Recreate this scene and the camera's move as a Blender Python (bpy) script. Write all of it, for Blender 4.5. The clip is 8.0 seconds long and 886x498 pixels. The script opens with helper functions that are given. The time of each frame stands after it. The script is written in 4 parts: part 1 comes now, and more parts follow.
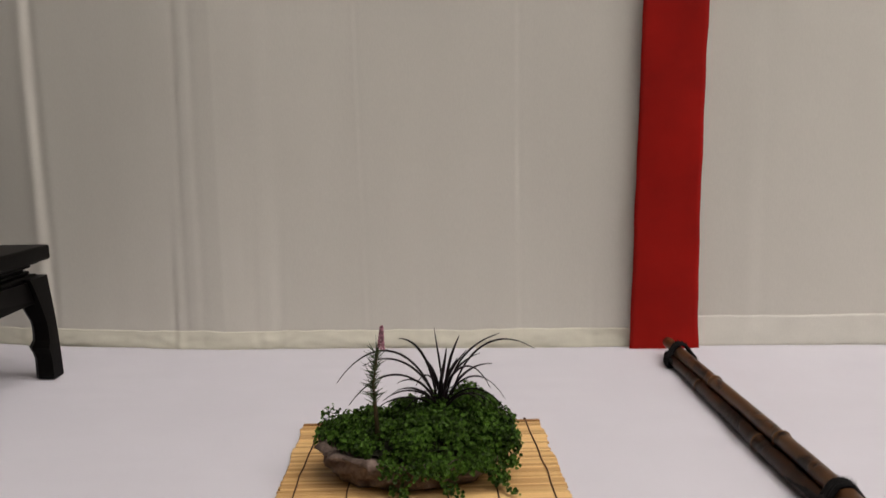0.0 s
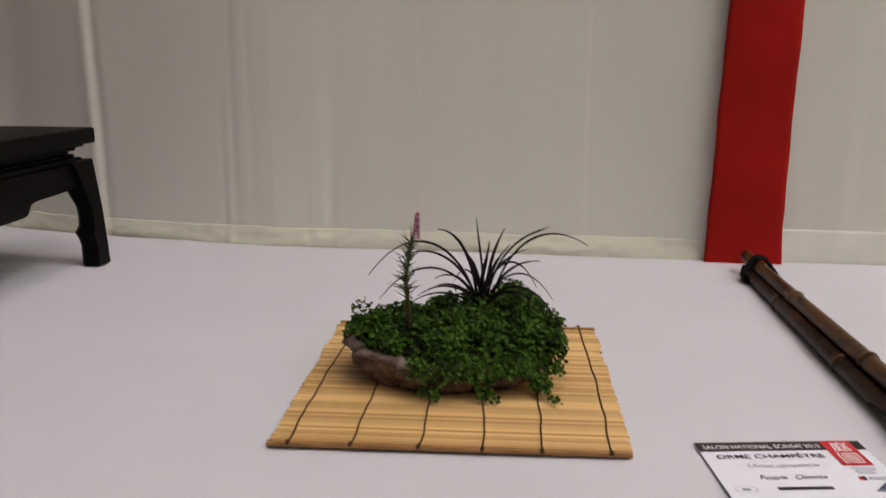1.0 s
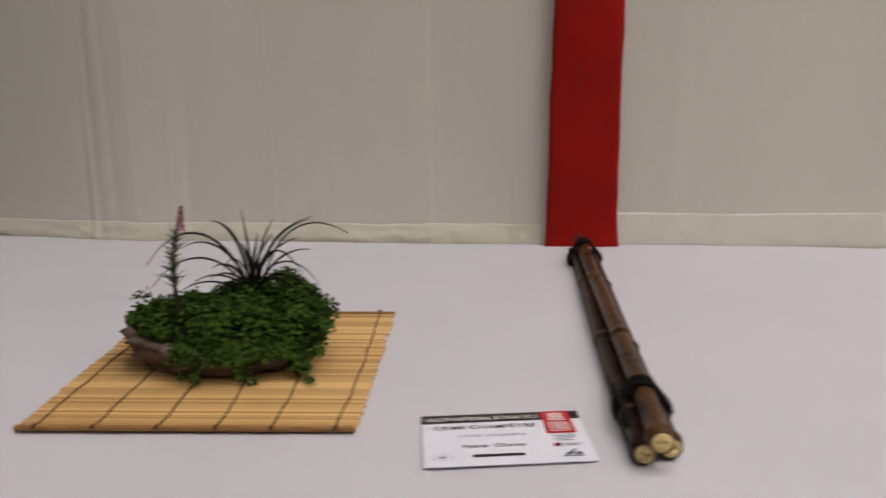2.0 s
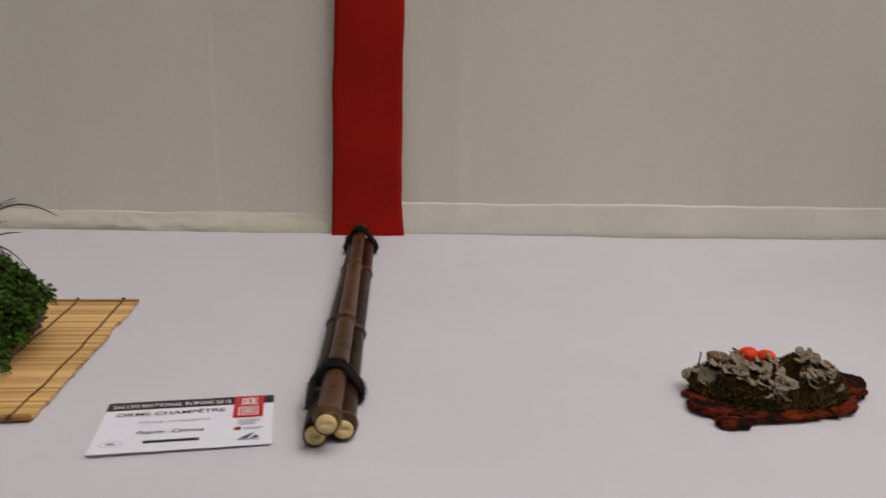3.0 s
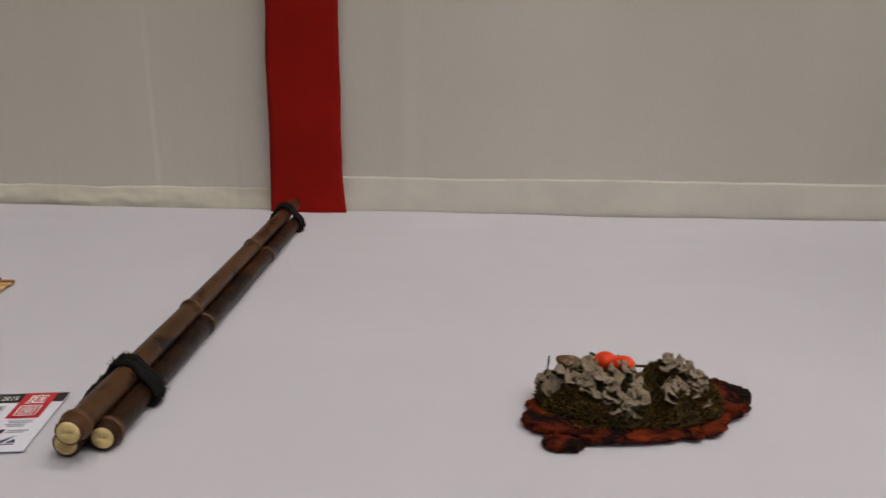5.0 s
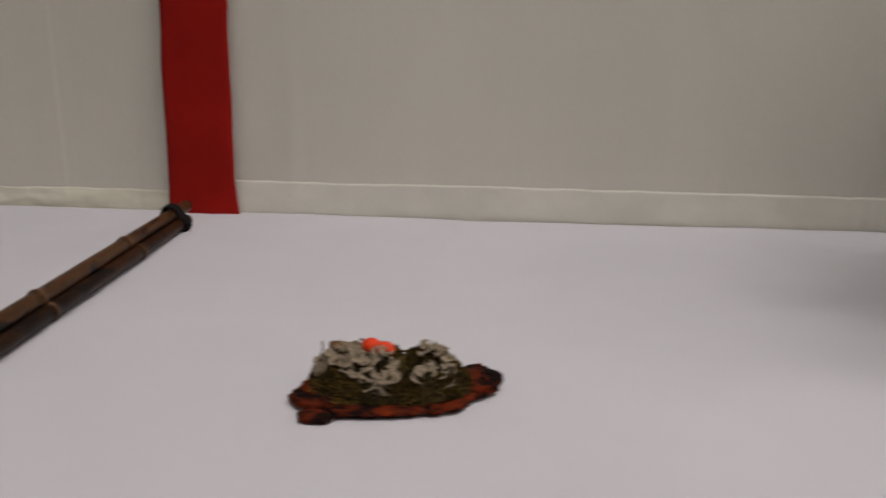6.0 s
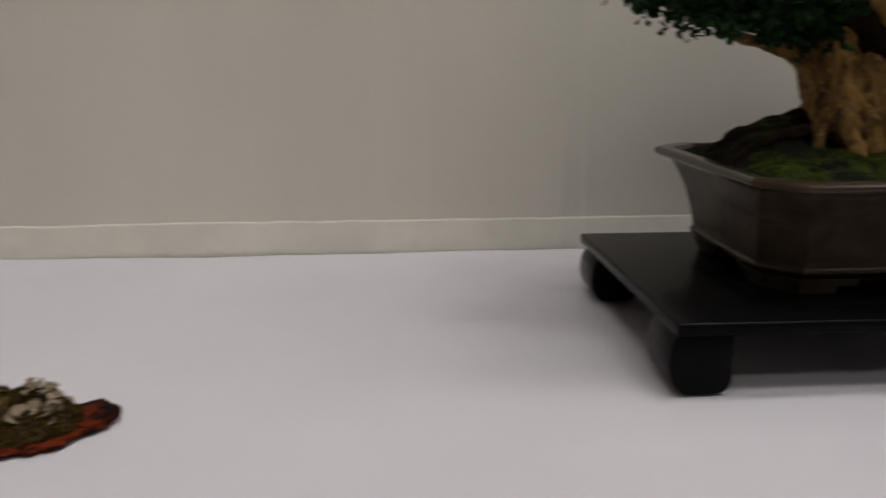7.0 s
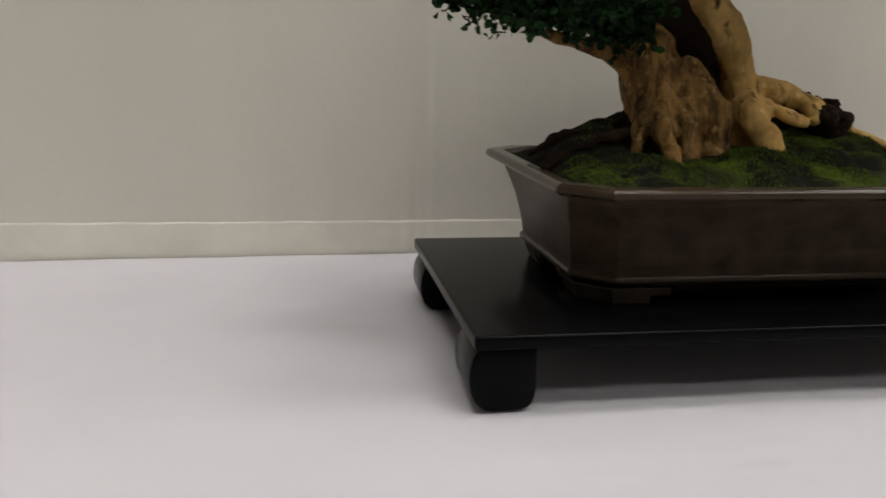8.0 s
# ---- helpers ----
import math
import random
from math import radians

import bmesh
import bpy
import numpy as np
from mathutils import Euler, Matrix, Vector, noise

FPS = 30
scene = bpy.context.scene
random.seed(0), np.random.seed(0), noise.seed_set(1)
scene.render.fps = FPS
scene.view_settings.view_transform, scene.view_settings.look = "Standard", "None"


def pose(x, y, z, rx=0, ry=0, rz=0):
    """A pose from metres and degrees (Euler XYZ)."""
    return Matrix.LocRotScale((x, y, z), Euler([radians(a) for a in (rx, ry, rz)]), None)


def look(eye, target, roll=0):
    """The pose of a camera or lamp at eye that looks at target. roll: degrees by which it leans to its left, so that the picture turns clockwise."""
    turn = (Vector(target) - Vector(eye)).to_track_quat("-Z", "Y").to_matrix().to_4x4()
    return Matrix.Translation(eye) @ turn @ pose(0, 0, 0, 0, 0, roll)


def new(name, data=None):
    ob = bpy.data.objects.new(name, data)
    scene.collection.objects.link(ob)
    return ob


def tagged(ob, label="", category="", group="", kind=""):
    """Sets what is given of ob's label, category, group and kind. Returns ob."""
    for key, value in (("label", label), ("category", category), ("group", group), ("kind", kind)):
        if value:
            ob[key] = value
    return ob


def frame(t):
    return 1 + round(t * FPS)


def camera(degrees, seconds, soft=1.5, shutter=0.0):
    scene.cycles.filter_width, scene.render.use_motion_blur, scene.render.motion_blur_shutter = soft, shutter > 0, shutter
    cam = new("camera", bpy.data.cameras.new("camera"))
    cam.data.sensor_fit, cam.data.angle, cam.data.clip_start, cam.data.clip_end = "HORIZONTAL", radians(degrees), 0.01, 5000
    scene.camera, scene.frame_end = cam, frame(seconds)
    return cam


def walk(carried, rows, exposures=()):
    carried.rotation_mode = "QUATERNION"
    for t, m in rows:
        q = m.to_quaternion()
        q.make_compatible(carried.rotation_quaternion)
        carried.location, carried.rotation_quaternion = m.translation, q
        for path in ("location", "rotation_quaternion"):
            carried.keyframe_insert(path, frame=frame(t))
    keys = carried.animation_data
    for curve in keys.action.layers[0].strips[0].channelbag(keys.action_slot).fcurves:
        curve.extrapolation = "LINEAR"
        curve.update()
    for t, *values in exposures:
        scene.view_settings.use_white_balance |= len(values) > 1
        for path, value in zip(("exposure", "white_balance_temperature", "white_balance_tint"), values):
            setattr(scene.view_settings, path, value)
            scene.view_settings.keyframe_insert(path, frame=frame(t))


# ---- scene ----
cam = camera(54.0, 8.0, soft=1.5, shutter=0.45)
PATH = [
    (0, (-0.2440, -1.5061, 0.3802), (-0.3463, 0.4733, 0.1124), -1.18),
    (0.2, (-0.2507, -1.4940, 0.3736), (-0.3445, 0.4801, 0.0671), -1.50),
    (0.5, (-0.2453, -1.4475, 0.3466), (-0.4129, 0.5026, -0.0646), -1.17),
    (0.7, (-0.2395, -1.4266, 0.3383), (-0.4306, 0.5177, -0.0898), -0.11),
    (1, (-0.2105, -1.4150, 0.3279), (-0.5011, 0.5135, -0.1151), -0.03),
    (1.1, (-0.1964, -1.4120, 0.3266), (-0.4915, 0.5105, -0.1393), -0.64),
    (1.2, (-0.1821, -1.4071, 0.3252), (-0.4763, 0.5126, -0.1526), -1.24),
    (2.3, (0.0870, -1.4296, 0.3340), (-0.1332, 0.5057, -0.1201), -1.07),
    (2.5, (0.1198, -1.4265, 0.3237), (-0.0472, 0.5155, -0.1243), -1.58),
    (2.7, (0.1544, -1.4212, 0.3217), (0.0426, 0.5214, -0.1407), -1.38),
    (3, (0.1949, -1.4102, 0.3183), (0.1812, 0.5328, -0.1557), 0.67),
    (3.2, (0.2229, -1.3885, 0.3111), (0.1998, 0.5500, -0.1805), 0.89),
    (3.5, (0.2760, -1.3479, 0.3154), (0.1996, 0.5892, -0.1764), 0.73),
    (3.7, (0.3115, -1.3210, 0.3071), (0.2250, 0.6131, -0.1946), 0.74),
    (3.9, (0.3279, -1.3069, 0.3085), (0.2532, 0.6239, -0.2078), 0.26),
    (4, (0.3325, -1.2989, 0.3077), (0.2851, 0.6333, -0.2063), 0.38),
    (4.2, (0.3424, -1.2892, 0.3035), (0.2422, 0.6399, -0.2147), -0.29),
    (5.3, (0.4672, -1.3031, 0.3082), (0.2174, 0.6060, -0.2334), 0.07),
    (5.5, (0.5059, -1.3174, 0.3146), (0.2336, 0.5893, -0.2244), 0.08),
    (5.7, (0.5470, -1.3363, 0.3167), (0.2678, 0.5701, -0.2195), -0.46),
    (6, (0.6188, -1.3563, 0.3214), (0.3896, 0.5594, -0.2052), 0.28),
    (6.2, (0.6638, -1.3622, 0.3186), (0.4723, 0.5631, -0.1879), 0.48),
    (6.5, (0.7283, -1.3671, 0.3294), (0.6488, 0.5690, -0.1658), 0.08),
    (6.8, (0.7908, -1.3701, 0.3159), (0.8208, 0.5789, -0.1319), -0.26),
    (7, (0.8254, -1.3640, 0.3089), (0.9426, 0.5845, -0.1267), -0.31),
    (7.2, (0.8484, -1.3568, 0.3068), (1.0498, 0.5836, -0.1338), -0.15),
    (7.5, (0.8910, -1.3380, 0.3051), (1.1128, 0.6010, -0.1319), -0.27),
    (7.7, (0.9146, -1.3238, 0.3061), (1.1794, 0.6117, -0.1224), 0.55),
    (8, (0.9362, -1.3195, 0.3039), (1.2568, 0.6063, -0.1300), 1.25),
]

EXPOSURES = [(0, 0.00, 6620, 12.2), (1, -0.13, 6620, 12.2), (2.5, -0.31, 6600, 12.2), (3, -0.40, 6600, 12), (4, -0.52, 6600, 12), (5.5, -0.53, 6650, 11),
             (6, -0.56, 6600, 11), (7, -0.54, 6540, 9.5), (7.5, -0.39, 6530, 7), (8, -0.19, 6540, 6.3)]
walk(cam, [(t, look(eye, target, roll)) for t, eye, target, roll in PATH], EXPOSURES)

# ---- room light: rows of ceiling panels in an exhibition hall ----
world = bpy.data.worlds.new("hall_air")
world.use_nodes = True
world.node_tree.nodes["Background"].inputs[0].default_value = (0.9, 0.95, 1.0, 1)
world.node_tree.nodes["Background"].inputs[1].default_value = 0.012
scene.world = world

CEIL = 4.6
PANELS = [(x, y) for x in (0.2, 2.4, 4.6) for y in (-0.9, -2.7, -5.0)]
WATTS = {0.2: 9.0, 2.4: 36.0, 4.6: 16.0}
SHARE = {-0.9: 1.25, -2.7: 1.25, -5.0: 0.4}
for x, y in PANELS:
    lamp = bpy.data.lights.new("panel_light", "AREA")
    lamp.shape, lamp.size, lamp.size_y = "RECTANGLE", 1.5, 0.75
    lamp.energy, lamp.color = WATTS[x] * SHARE[y], (1.0, 0.937, 0.91)
    ob = new("panel_light", lamp)
    ob.matrix_world = pose(x, y, CEIL - 0.07)


# ---- materials ----
def shader(name, colour, rough=0.6, metal=0.0, spread=0.25, scale=40.0, bump=0.2, fine=400.0, bump_size=0.002,
           island=False, each=False, stretch=(1, 1, 1), dark=None, through_light=0.0, coat=0.0, gloss=0.2, coords="Object", pits=0.0, pit_share=0.42, pit_colour=(0.02, 0.011, 0.006), pit_depth=0.003, pit_soft=0.05, flecks=0.0, fleck_colour=(0.62, 0.46, 0.25)):
    """A surface with colour varied at two scales and fine relief."""
    m = bpy.data.materials.new(name)
    m.use_nodes = True
    n, l = m.node_tree.nodes, m.node_tree.links
    b = n["Principled BSDF"]
    b.inputs["Roughness"].default_value, b.inputs["Metallic"].default_value = rough, metal
    b.inputs["Coat Weight"].default_value = coat
    b.inputs["Specular IOR Level"].default_value = gloss
    b.inputs["Coat Roughness"].default_value = 0.12
    tc = n.new("ShaderNodeTexCoord")
    mp = n.new("ShaderNodeMapping")
    mp.inputs["Scale"].default_value = stretch
    l.new(tc.outputs[coords], mp.inputs["Vector"])
    big, small = n.new("ShaderNodeTexNoise"), n.new("ShaderNodeTexNoise")
    big.inputs["Scale"].default_value, small.inputs["Scale"].default_value = scale, fine
    big.inputs["Detail"].default_value, small.inputs["Detail"].default_value = 4, 3
    l.new(mp.outputs[0], big.inputs["Vector"]), l.new(mp.outputs[0], small.inputs["Vector"])
    ramp = n.new("ShaderNodeValToRGB")
    low = dark or tuple(c * (1 - spread) for c in colour)
    high = tuple(min(1, c * (1 + 0.6 * spread)) for c in colour)
    ramp.color_ramp.elements[0].position, ramp.color_ramp.elements[1].position = 0.3, 0.72
    ramp.color_ramp.elements[0].color, ramp.color_ramp.elements[1].color = (*low, 1), (*high, 1)
    mix = n.new("ShaderNodeMath")
    mix.operation = "MULTIPLY_ADD"
    mix.inputs[1].default_value, mix.inputs[2].default_value = 0.35, 0.0
    add = n.new("ShaderNodeMath")
    add.operation = "MULTIPLY_ADD"
    add.inputs[1].default_value = 0.65
    l.new(small.outputs["Fac"], mix.inputs[0])
    l.new(big.outputs["Fac"], add.inputs[0]), l.new(mix.outputs[0], add.inputs[2])
    last = add.outputs[0]
    if island or each:
        info = n.new("ShaderNodeNewGeometry" if island else "ShaderNodeObjectInfo")
        own = n.new("ShaderNodeMath")
        own.operation = "MULTIPLY_ADD"
        own.inputs[1].default_value = 0.45
        half = n.new("ShaderNodeMath")
        half.operation = "SUBTRACT"
        half.inputs[1].default_value = 0.22
        l.new(info.outputs["Random Per Island" if island else "Random"], own.inputs[0])
        l.new(last, half.inputs[0]), l.new(half.outputs[0], own.inputs[2])
        last = own.outputs[0]
    l.new(last, ramp.inputs[0])
    tint = ramp.outputs[0]
    if pits:
        hole = n.new("ShaderNodeTexNoise")
        hole.inputs["Scale"].default_value, hole.inputs["Detail"].default_value = pits, 5
        hole.inputs["Roughness"].default_value, hole.inputs["Distortion"].default_value = 0.6, 0.6
        l.new(mp.outputs[0], hole.inputs["Vector"])
        cut = n.new("ShaderNodeMapRange")
        cut.inputs["From Min"].default_value, cut.inputs["From Max"].default_value = pit_share - pit_soft, pit_share + pit_soft
        l.new(hole.outputs["Fac"], cut.inputs["Value"])
        blend = n.new("ShaderNodeMix")
        blend.data_type = "RGBA"
        blend.inputs[6].default_value = (*pit_colour, 1)
        l.new(cut.outputs[0], blend.inputs[0])
        l.new(tint, blend.inputs[7])
        tint = blend.outputs[2]
    if flecks:
        dot = n.new("ShaderNodeTexNoise")
        dot.inputs["Scale"].default_value, dot.inputs["Detail"].default_value = flecks, 4
        l.new(tc.outputs[coords], dot.inputs["Vector"])
        keep = n.new("ShaderNodeMapRange")
        keep.inputs["From Min"].default_value, keep.inputs["From Max"].default_value = 0.57, 0.68
        l.new(dot.outputs["Fac"], keep.inputs["Value"])
        pale = n.new("ShaderNodeMix")
        pale.data_type = "RGBA"
        l.new(keep.outputs[0], pale.inputs[0])
        l.new(tint, pale.inputs[6])
        pale.inputs[7].default_value = (*fleck_colour, 1)
        tint = pale.outputs[2]
    l.new(tint, b.inputs["Base Color"])
    bp = n.new("ShaderNodeBump")
    bp.inputs["Strength"].default_value, bp.inputs["Distance"].default_value = bump, bump_size
    l.new(add.outputs[0], bp.inputs["Height"])
    if pits:
        deep = n.new("ShaderNodeBump")
        deep.inputs["Strength"].default_value, deep.inputs["Distance"].default_value = 0.9, pit_depth
        l.new(cut.outputs[0], deep.inputs["Height"])
        l.new(bp.outputs[0], deep.inputs["Normal"])
        l.new(deep.outputs[0], b.inputs["Normal"])
    else:
        l.new(bp.outputs[0], b.inputs["Normal"])
    if through_light:
        tr, ms = n.new("ShaderNodeBsdfTranslucent"), n.new("ShaderNodeMixShader")
        ms.inputs[0].default_value = through_light
        l.new(ramp.outputs[0], tr.inputs[0])
        l.new(b.outputs[0], ms.inputs[1]), l.new(tr.outputs[0], ms.inputs[2])
        l.new(ms.outputs[0], n["Material Output"].inputs["Surface"])
    return m


def plain(name, colour, rough=0.6):
    m = bpy.data.materials.new(name)
    m.use_nodes = True
    b = m.node_tree.nodes["Principled BSDF"]
    b.inputs["Base Color"].default_value, b.inputs["Roughness"].default_value = (*colour, 1), rough
    return m


M_CLOTH = shader("white_nonwoven_cloth", (0.600, 0.583, 0.625), 0.9, spread=0.04, scale=5, fine=900, bump=0.25, bump_size=0.0006)
M_CURTAIN = shader("off_white_curtain", (0.685, 0.655, 0.582), 0.9, spread=0.08, scale=3.5, fine=600, bump=0.35, bump_size=0.0006, stretch=(1, 1, 0.25), through_light=0.05)
M_HEM = shader("cream_hem", (0.70, 0.67, 0.55), 0.8, spread=0.1, scale=14, fine=500, bump=0.25, bump_size=0.001)
M_HEM_GREY = shader("greyish_hem", (0.69, 0.665, 0.59), 0.75, spread=0.1, scale=14, fine=500, bump=0.25, bump_size=0.001)
M_RED = shader("red_felt", (0.31, 0.0070, 0.0035), 0.95, spread=0.25, scale=16, fine=1200, bump=0.3, bump_size=0.0006)
M_BLACK = shader("black_lacquer", (0.004, 0.004, 0.0045), 0.22, spread=0.3, scale=30, fine=300, bump=0.04, bump_size=0.0003, gloss=0.06)
M_EBONY = shader("dark_stained_wood", (0.0035, 0.003, 0.0028), 0.45, gloss=0.06, spread=0.4, scale=20, fine=260, bump=0.15, bump_size=0.0005, stretch=(1, 8, 8))
M_STRAW = shader("straw_slat", (0.68, 0.45, 0.19), 0.5, spread=0.22, scale=6, fine=120, bump=0.2, bump_size=0.0005, each=True, stretch=(1, 20, 20), dark=(0.43, 0.24, 0.085))
M_STRAW_DARK = shader("brown_edge_slat", (0.34, 0.17, 0.06), 0.5, spread=0.6, scale=40, fine=160, bump=0.2, bump_size=0.0005, stretch=(1, 20, 20))
M_THREAD = shader("dark_brown_thread", (0.065, 0.030, 0.016), 0.9, spread=0.3, scale=300, fine=2000, bump=0.3, bump_size=0.0004)
M_CLAY = shader("rough_stone_ware", (0.19, 0.14, 0.115), 0.9, spread=0.7, scale=60, fine=260, bump=0.8, bump_size=0.004)
M_SOIL = shader("dark_soil", (0.018, 0.018, 0.010), 0.95, spread=0.5, scale=120, fine=700, bump=0.9, bump_size=0.004)
M_LEAF = shader("small_green_leaf", (0.050, 0.106, 0.013), 0.5, gloss=0.12, spread=0.75, scale=24, fine=200, bump=0.05, bump_size=0.0004, island=True, through_light=0.16)
M_NEEDLE = shader("grey_green_needle", (0.055, 0.085, 0.035), 0.6, spread=0.4, scale=60, fine=300, bump=0.05, bump_size=0.0003, island=True)
M_BLADE = shader("black_grass_blade", (0.009, 0.006, 0.007), 0.55, gloss=0.08, spread=0.5, scale=30, fine=300, bump=0.08, bump_size=0.0003, each=True)
M_PINK = shader("pink_bud", (0.36, 0.16, 0.20), 0.7, spread=0.5, scale=200, fine=600, bump=0.2, bump_size=0.0005, island=True)
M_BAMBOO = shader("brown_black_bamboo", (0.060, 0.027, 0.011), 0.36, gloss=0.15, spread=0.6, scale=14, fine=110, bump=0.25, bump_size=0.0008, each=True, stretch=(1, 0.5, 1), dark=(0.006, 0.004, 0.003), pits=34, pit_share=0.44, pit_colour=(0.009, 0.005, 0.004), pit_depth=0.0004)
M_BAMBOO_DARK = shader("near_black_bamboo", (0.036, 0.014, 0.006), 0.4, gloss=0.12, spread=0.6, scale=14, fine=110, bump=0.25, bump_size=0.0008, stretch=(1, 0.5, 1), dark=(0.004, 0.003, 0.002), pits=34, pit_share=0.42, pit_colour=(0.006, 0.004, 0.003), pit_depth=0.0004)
M_NODE = shader("tan_bamboo_node", (0.13, 0.065, 0.028), 0.5, spread=0.5, scale=80, fine=400, bump=0.3, bump_size=0.0006)
M_CUT = shader("pale_cut_bamboo", (0.72, 0.56, 0.26), 0.75, spread=0.4, scale=120, fine=700, bump=0.4, bump_size=0.0008)
M_CORD = shader("black_cord", (0.009, 0.008, 0.008), 0.9, spread=0.4, scale=400, fine=1800, bump=0.7, bump_size=0.001)
M_BARK = shader("red_brown_bark", (0.17, 0.024, 0.005), 0.8, gloss=0.06, spread=0.5, scale=34, fine=240, bump=1.0, bump_size=0.004, dark=(0.018, 0.006, 0.005), pits=48, pit_share=0.48, pit_colour=(0.010, 0.005, 0.004))
M_MOSS = shader("olive_brown_moss", (0.062, 0.042, 0.012), 0.95, spread=0.6, scale=40, fine=300, bump=0.8, bump_size=0.003, island=True, dark=(0.004, 0.0032, 0.002))
M_GOLD_MOSS = shader("golden_moss", (0.19, 0.115, 0.022), 0.9, spread=0.5, scale=60, fine=400, bump=0.1, bump_size=0.0005, island=True, dark=(0.03, 0.022, 0.006))
M_LICHEN = shader("grey_lichen", (0.215, 0.17, 0.12), 0.85, island=True, spread=0.4, scale=110, fine=500, bump=0.6, bump_size=0.0015, dark=(0.085, 0.068, 0.048))
M_BERRY = shader("orange_berry", (0.80, 0.055, 0.010), 0.38, spread=0.15, scale=60, fine=300, bump=0.1, bump_size=0.0004)
M_TWIG = shader("thin_brown_twig", (0.06, 0.045, 0.02), 0.8, spread=0.4, scale=100, fine=400, bump=0.4, bump_size=0.0008)
M_POT = shader("brown_glazed_stoneware", (0.066, 0.047, 0.031), 0.36, gloss=0.16, spread=0.6, scale=36, fine=700, bump=0.15, bump_size=0.0008)
M_POT_RIM = shader("glossy_brown_glaze", (0.056, 0.039, 0.025), 0.20, gloss=0.20, spread=0.3, scale=20, fine=400, bump=0.05, bump_size=0.0004, coat=0.10)
M_GREEN_MOSS = shader("green_moss", (0.050, 0.072, 0.006), 0.95, spread=0.7, scale=22, fine=420, bump=0.9, bump_size=0.003, dark=(0.005, 0.006, 0.002), pits=16, pit_share=0.5, pit_soft=0.06, pit_colour=(0.006, 0.006, 0.003))
M_TUFT = shader("moss_tuft", (0.120, 0.180, 0.011), 0.9, spread=0.6, scale=17, fine=300, bump=0.05, bump_size=0.0004, island=True, dark=(0.012, 0.018, 0.004))
M_TRUNK = shader("tan_trunk_bark", (0.39, 0.218, 0.068), 0.8, spread=0.5, scale=40, fine=230, bump=1.0, bump_size=0.006, dark=(0.075, 0.040, 0.014), stretch=(1, 1, 0.30), pits=75, pit_share=0.42, pit_soft=0.10, pit_colour=(0.045, 0.024, 0.010), flecks=130, fleck_colour=(0.40, 0.245, 0.095))
M_TRUNK_PALE = shader("pale_smooth_trunk", (0.82, 0.52, 0.185), 0.75, spread=0.5, scale=30, fine=170, bump=0.8, bump_size=0.003, stretch=(1, 1, 0.5), dark=(0.50, 0.28, 0.080), flecks=60, fleck_colour=(0.88, 0.60, 0.27), pits=48, pit_share=0.38, pit_soft=0.07, pit_colour=(0.10, 0.052, 0.02))
M_DEADWOOD_SHADE = shader("dark_wood_and_gap_shade", (0.030, 0.016, 0.010), 0.9, spread=0.6, scale=50, fine=240, bump=1.0, bump_size=0.005)
M_ROOT = shader("dark_brown_root", (0.036, 0.021, 0.012), 0.9, spread=0.6, scale=40, fine=200, bump=1.0, bump_size=0.005)
M_CROWN = shader("dark_green_leaf", (0.012, 0.043, 0.009), 0.5, gloss=0.15, spread=0.6, scale=14, fine=200, bump=0.05, bump_size=0.0004, island=True, through_light=0.12)
M_CARD = shader("white_card", (0.78, 0.785, 0.86), 0.5, spread=0.02, scale=20, fine=500, bump=0.03, bump_size=0.0002)
M_INK = plain("black_ink", (0.012, 0.010, 0.012), 0.5)
M_GREY_INK = plain("grey_ink", (0.30, 0.30, 0.36), 0.5)
M_RED_INK = plain("red_ink", (0.55, 0.02, 0.03), 0.5)
M_WHITE_INK = plain("white_print", (0.85, 0.82, 0.82), 0.5)
M_NAVY = plain("navy_ink", (0.03, 0.04, 0.10), 0.5)
M_WALL = shader("painted_wall", (0.36, 0.35, 0.34), 0.9, spread=0.06, scale=2, fine=200, bump=0.1, bump_size=0.001)
M_CEILING = shader("white_ceiling", (0.5, 0.5, 0.5), 0.9, spread=0.05, scale=3, fine=200, bump=0.1, bump_size=0.001)
M_FLOOR = shader("grey_hall_floor", (0.30, 0.29, 0.28), 0.5, spread=0.2, scale=3, fine=90, bump=0.1, bump_size=0.001)
M_LAMP = bpy.data.materials.new("lit_diffuser")
M_LAMP.use_nodes = True
M_LAMP.node_tree.nodes["Principled BSDF"].inputs["Emission Color"].default_value = (1, 0.97, 0.93, 1)
M_LAMP.node_tree.nodes["Principled BSDF"].inputs["Emission Strength"].default_value = 6
M_METAL = shader("grey_steel", (0.35, 0.35, 0.36), 0.35, 1.0, spread=0.1, scale=10, fine=200, bump=0.05, bump_size=0.0005)


# ---- mesh helpers ----
def finish(bm, name, material, smooth=True):
    me = bpy.data.meshes.new(name)
    bmesh.ops.recalc_face_normals(bm, faces=bm.faces)
    bm.to_mesh(me)
    bm.free()
    me.materials.append(material)
    for p in me.polygons:
        p.use_smooth = smooth
    return me


def part(name, bm, material, parent=None, label="", smooth=True):
    """Links a bmesh (or a ready mesh) as one object, under a thing or a part."""
    me = bm
    if not isinstance(bm, bpy.types.Mesh):
        me = finish(bm, name, material, smooth)
    ob = new(name, me)
    if parent:
        ob.parent = parent
    return tagged(ob, label)


def empty(name, m, label, category, group="", kind=""):
    ob = new(name)
    ob.empty_display_size = 0.05
    ob.matrix_world = m
    return tagged(ob, label, category, group, kind)


